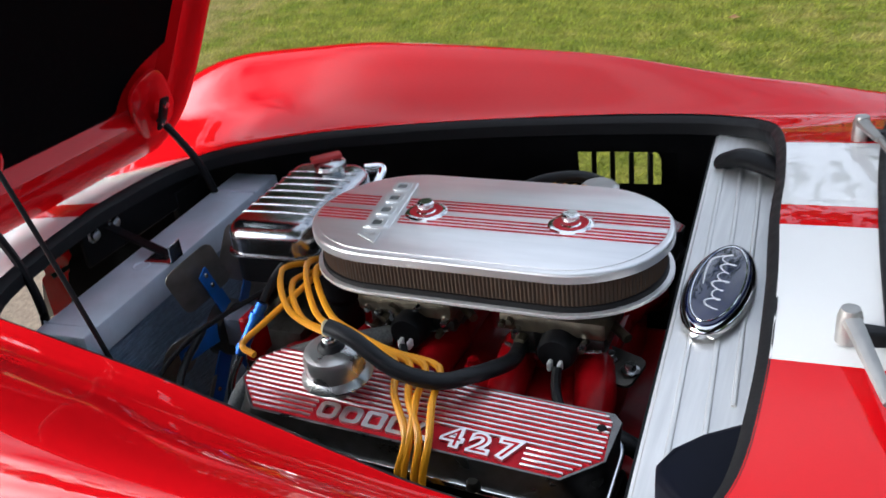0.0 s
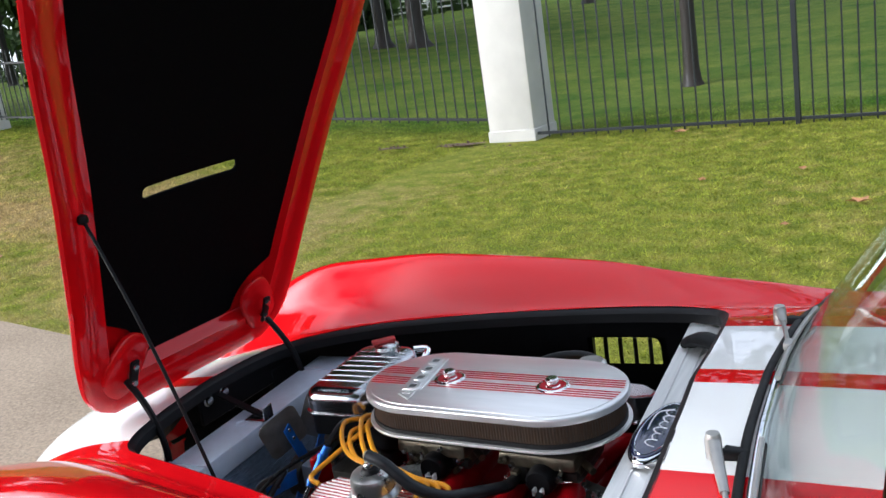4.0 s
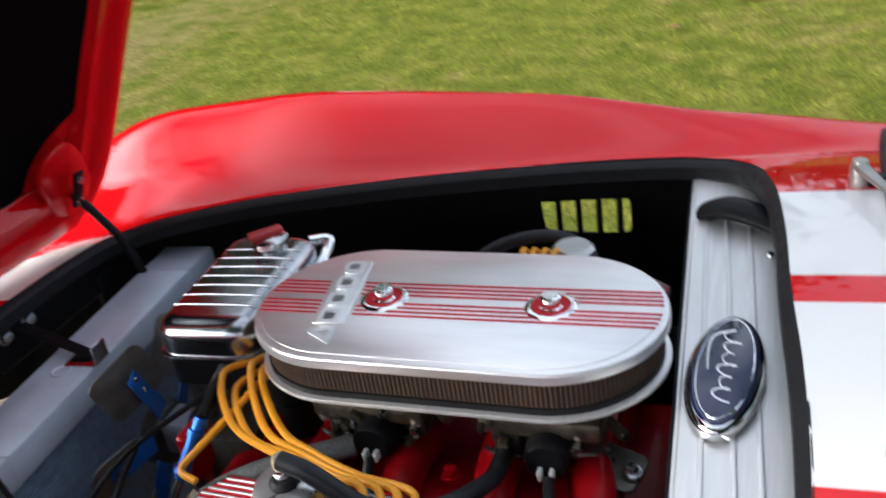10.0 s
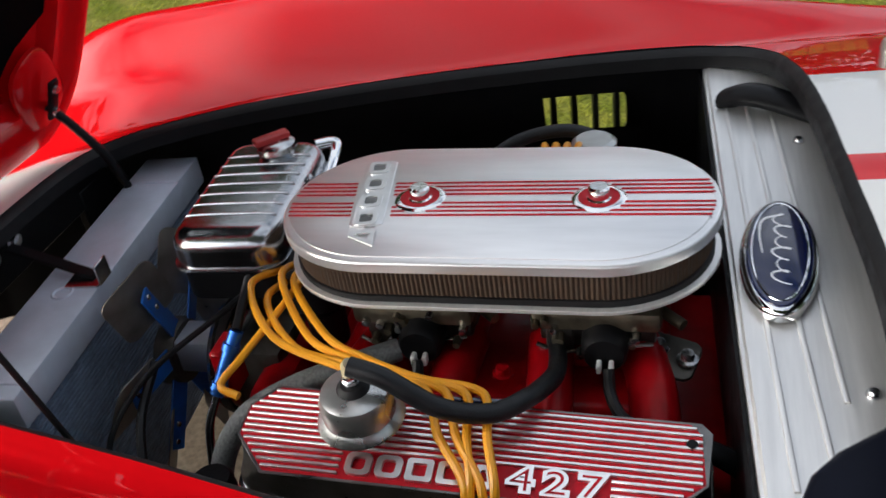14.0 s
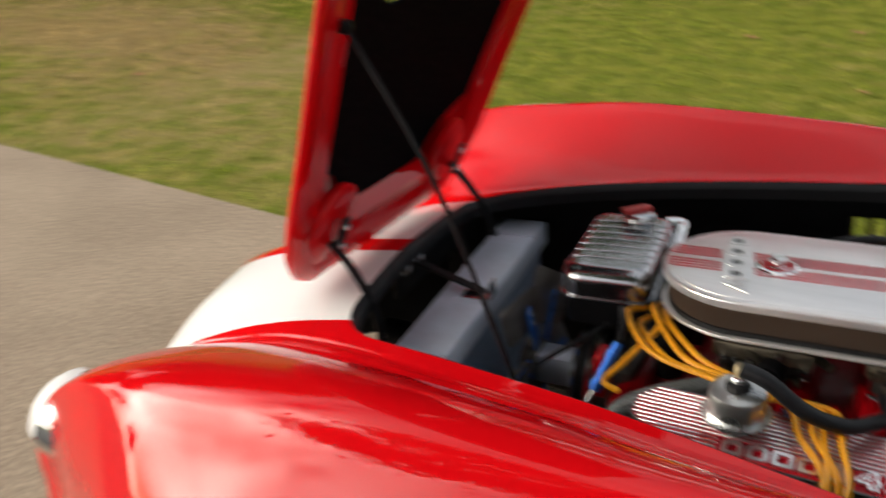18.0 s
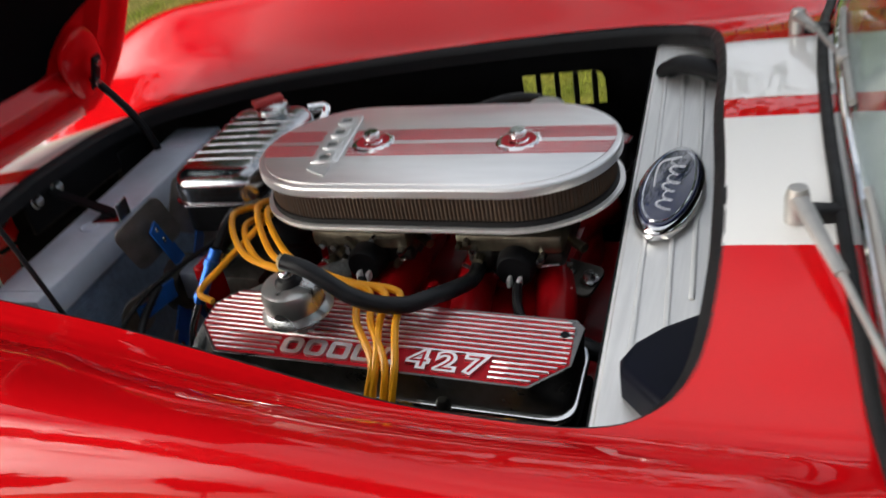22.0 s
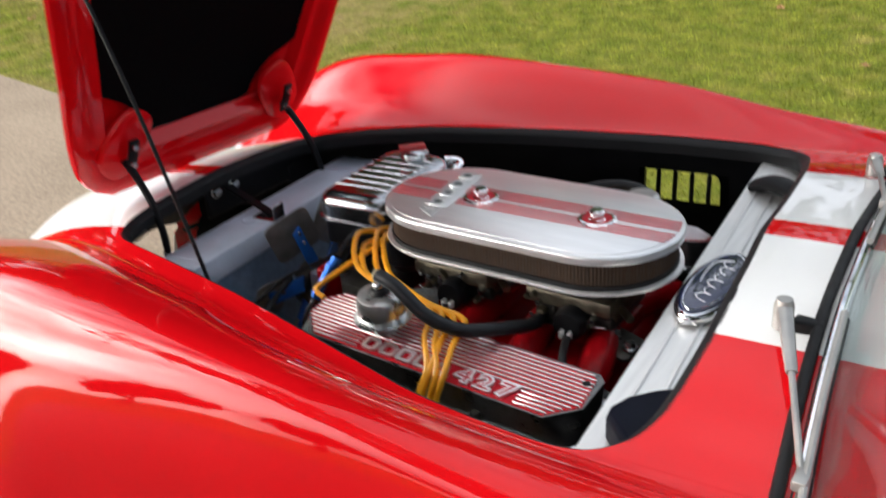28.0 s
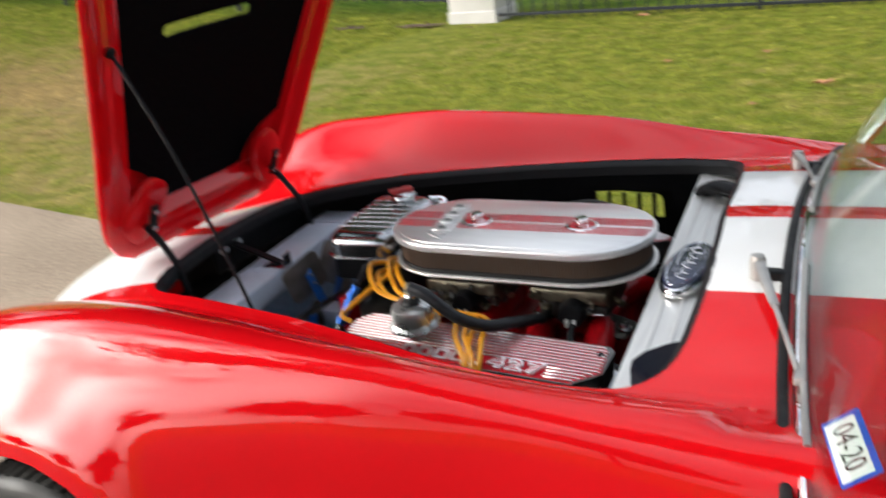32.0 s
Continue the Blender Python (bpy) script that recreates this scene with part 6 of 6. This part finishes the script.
def build_tree(x, y, h, r, seed, leaves=900, size=0.35, lean=0.0, crown_low=0.38):
    rnd = random.Random(seed)
    z = lawn_height(x, y) if y > 1 else 0.0
    base = Vector((0, 0, -0.15))
    pts = [base, Vector((0.02 * h * lean, 0, 0.12 * h)), Vector((0.05 * h * lean + rnd.uniform(-0.1, 0.1), rnd.uniform(-0.1, 0.1), 0.34 * h)), Vector((0.1 * h * lean, rnd.uniform(-0.2, 0.2), 0.62 * h))]
    t = new("oak_tree")
    t.location = (x, y, z)
    tagged(t, "broad tree with dark furrowed trunk growing from the lawn", "tree", group="park trees")
    trunk = tube(pts, lambda s: r * (1.0 - 0.55 * s + 1.1 * max(0.0, 1 - s / 0.09) ** 2), 6, 12)
    part("trunk", trunk, M_BARK, t)
    tips = []
    for k in range(7):
        a = 2 * math.pi * k / 7 + rnd.uniform(-0.4, 0.4)
        s = pts[2].lerp(pts[3], rnd.uniform(0, 0.9))
        e = s + Vector((math.cos(a), math.sin(a), rnd.uniform(0.25, 0.8))) * h * rnd.uniform(0.20, 0.34)
        mid = s.lerp(e, 0.5) + Vector((0, 0, 0.04 * h))
        part("limb", tube([s, mid, e], lambda q: r * (0.45 - 0.36 * q), 5, 8), M_BARK, t)
        tips += [mid.lerp(e, 0.6), e]
    vs, fs = [], []
    for k in range(leaves):
        c = rnd.choice(tips) + Vector((rnd.gauss(0, 1), rnd.gauss(0, 1), rnd.gauss(0, 0.8))) * h * 0.085
        if c.z < crown_low * h:
            c.z = crown_low * h + rnd.uniform(0, 0.3) * h
        R = Euler((rnd.uniform(0, 6), rnd.uniform(0, 6), rnd.uniform(0, 6))).to_matrix()
        s = size * rnd.uniform(0.6, 1.3)
        i = len(vs)
        vs += [c + R @ Vector(q) * s for q in ((-0.6, 0, 0), (0, -0.4, 0.12), (0.6, 0, 0), (0, 0.4, 0.12))]
        fs.append((i, i + 1, i + 2, i + 3))
    me = bpy.data.meshes.new("crown")
    me.from_pydata([tuple(v) for v in vs], [], fs)
    me.materials.append(M_LEAF)
    cr = new("crown", me)
    cr.parent = t
    return t


for k, (x, y, h, r) in enumerate(((-3.3, 12.6, 9.5, 0.135), (-13.2, 20.5, 15.5, 0.26), (-14.6, 20.8, 15, 0.22), (-13.6, 34, 10, 0.24), (-24, 26, 16, 0.28), (-19.5, 15.5, 16, 0.24), (-23, 17.5, 15, 0.24), (-29, 22, 16, 0.26), (-25, 11, 16, 0.30), (-30, 5, 15, 0.30), (4, 26, 10, 0.28), (-34, 48, 11, 0.3), (-26, 52, 11, 0.3), (-44, 44, 11, 0.3), (-20, 62, 12, 0.3), (16, 40, 11, 0.3), (-40, 30, 10, 0.3), (-55, 36, 11, 0.3))):
    build_tree(x, y, h, r, 10 + k, 3200 if h > 12 else 1100 if k < 8 else 800, 0.6 if h > 12 else 0.34 if k < 8 else 0.5, crown_low=0.20 if h > 12 else 0.38)


def build_far_rails():
    """White post-and-rail fence far across the park."""
    f = new("white_rail_fence")
    tagged(f, "white post-and-rail fence far across the park", "fence")
    a, c = Vector((-62, 52, 0)), Vector((10, 86, 0))
    n = 26
    for k in range(n):
        p = a.lerp(c, k / (n - 1))
        z = lawn_height(p.x, p.y)
        q = part("rail_post", box(0.16, 0.16, 1.5, 0.01, 1, (0, 0, 0.75)), M_RAIL, f, m=Matrix.Translation((p.x, p.y, z)))
        if k:
            d = p - prev
            for hz in (0.45, 0.9, 1.35):
                s, e = Vector((prev.x, prev.y, pz + hz)), Vector((p.x, p.y, z + hz))
                part("rail", tube([s, e], 0.075, 1, 6, raw=True), M_RAIL, f, smooth=False)
        prev, pz = p, z


build_far_rails()


def build_woods(name, spots, count, size, seed, label):
    """A far belt of trees, too many to count."""
    rnd = random.Random(seed)
    vs, fs = [], []
    for k in range(count):
        x, y, r, z0, h = rnd.choice(spots)
        a, q = rnd.uniform(0, 6.28), rnd.random() ** 0.5
        c = Vector((x + r * q * math.cos(a), y + r * q * math.sin(a), z0 + h * rnd.random() ** 1.2 * (1 - 0.25 * q)))
        R = Euler((rnd.uniform(0, 6), rnd.uniform(0, 6), rnd.uniform(0, 6))).to_matrix()
        s = size * rnd.uniform(0.5, 1.4)
        i = len(vs)
        vs += [tuple(c + R @ Vector(p) * s) for p in ((-0.6, 0, 0), (0, -0.45, 0.15), (0.6, 0, 0), (0, 0.45, 0.15))]
        fs.append((i, i + 1, i + 2, i + 3))
    me = bpy.data.meshes.new(name)
    me.from_pydata(vs, [], fs)
    me.materials.append(M_LEAF)
    tagged(new(name, me), label, "trees", kind="stuff")


rw = random.Random(8)
build_woods("far_woods", [(x, 62 + 0.3 * (x + 60) + rw.uniform(-6, 6), rw.uniform(5, 8), lawn_height(x, 62) - 0.5, rw.uniform(9, 15)) for x in range(-150, 60, 7)], 15000, 1.1, 21, "dark belt of distant trees beyond the park")
build_woods("left_woods", [(rw.uniform(-75, -34), y, rw.uniform(3.5, 5), 0.2, rw.uniform(10, 15)) for y in range(8, 60, 4)], 34000, 1.05, 22, "shady trees beyond the left part of the park")
for k, (x, y, h) in enumerate(((3, -30, 6), (12, -31, 7), (21, -28, 6), (-30, -24, 5.5), (-22, -29, 6), (-13, -31, 6.5), (-5, -29, 6), (26, -14, 8), (-36, -14, 5.5), (-38, -4, 6), (-36, 6, 7), (26, 2, 10), (20, 14, 12))):
    build_tree(x, y, h, 0.24, 60 + k, 2600, 0.6, crown_low=0.04)


def build_added_canopy_tree():
    """Wide unseen tree added behind the drive; limbs over the car's near side darken reflections."""
    rnd = random.Random(77)
    t = new("shade_tree")
    t.location = (3.5, -6.1, 0.0)
    tagged(t, "unseen wide spreading tree with dark bark, added beside the drive", "tree", group="park trees")
    part("trunk", tube([(0, 0, -0.2), (0.05, 0.1, 1.2), (-0.1, 0.1, 2.6), (-0.2, 0.3, 4.2)], lambda q: 0.34 - 0.12 * q, 6, 14), M_BARK, t)
    clumps = []
    for k in range(13):
        a = 2 * math.pi * k / 13 + rnd.uniform(-0.2, 0.2)
        far = rnd.uniform(4.0, 6.8)
        tip = Vector((far * 1.25 * math.cos(a) - 1.8, far * 0.50 * math.sin(a) + 0.8, rnd.uniform(5.2, 6.6)))
        start = Vector((-0.1, 0.15, rnd.uniform(2.6, 4.1)))
        mid = start.lerp(tip, 0.5) + Vector((0, 0, 0.8))
        part("limb", tube([start, mid, tip], lambda q: 0.15 - 0.12 * q, 6, 8), M_BARK, t)
        clumps += [(mid, 1.6), (mid.lerp(tip, 0.5), 1.7), (tip, 1.5), (tip + Vector((rnd.uniform(-1, 1), rnd.uniform(-0.6, 0.6), 0.4)), 1.2)]
    vs, fs = [], []
    for k in range(17000):
        c, r = clumps[rnd.randrange(len(clumps))]
        p = c + Vector((rnd.gauss(0, 0.55), rnd.gauss(0, 0.5), rnd.gauss(0.1, 0.28))) * r
        R = Euler((rnd.uniform(-0.8, 0.8), rnd.uniform(-0.8, 0.8), rnd.uniform(0, 6))).to_matrix()
        z = 0.26 * rnd.uniform(0.6, 1.4)
        i = len(vs)
        vs += [tuple(p + R @ Vector(q) * z) for q in ((-0.6, 0, 0), (0, -0.4, 0.1), (0.6, 0, 0), (0, 0.4, 0.1))]
        fs.append((i, i + 1, i + 2, i + 3))
    me = bpy.data.meshes.new("crown")
    me.from_pydata(vs, [], fs)
    me.materials.append(M_LEAF)
    new("crown", me).parent = t


build_added_canopy_tree()


def build_leaves():
    rnd = random.Random(3)
    spots = [(-2.13, 8.12, 0.09), (0.05, 4.75, 0.09), (-1.2, 5.6, 0.05), (-0.5, 5.9, 0.05), (0.9, 5.7, 0.06), (-8.3, 6.0, 0.08), (-0.3, 4.2, 0.04), (-5.2, 3.4, 0.05), (-6.8, 3.1, 0.06), (1.4, 6.4, 0.07)]
    for x, y, s in spots:
        b = bmesh.new()
        vs = [b.verts.new((s * math.cos(a) * (1 if i % 2 else 0.55), s * 0.8 * math.sin(a) * (1 if i % 2 else 0.55), 0.02 + 0.35 * s * rnd.random())) for i, a in enumerate(2 * math.pi * k / 10 for k in range(10))]
        mid = b.verts.new((0, 0, 0.02))
        for i in range(10):
            b.faces.new((mid, vs[i], vs[(i + 1) % 10]))
        o = obj("fallen_leaf", b, M_LEAFDRY, smooth=False)
        o.location, o.rotation_euler = (x, y, lawn_height(x, y)), (0, 0, rnd.uniform(0, 6))
        tagged(o, "curled dry brown leaf lying on the grass", "leaf", group="fallen leaves")


build_leaves()
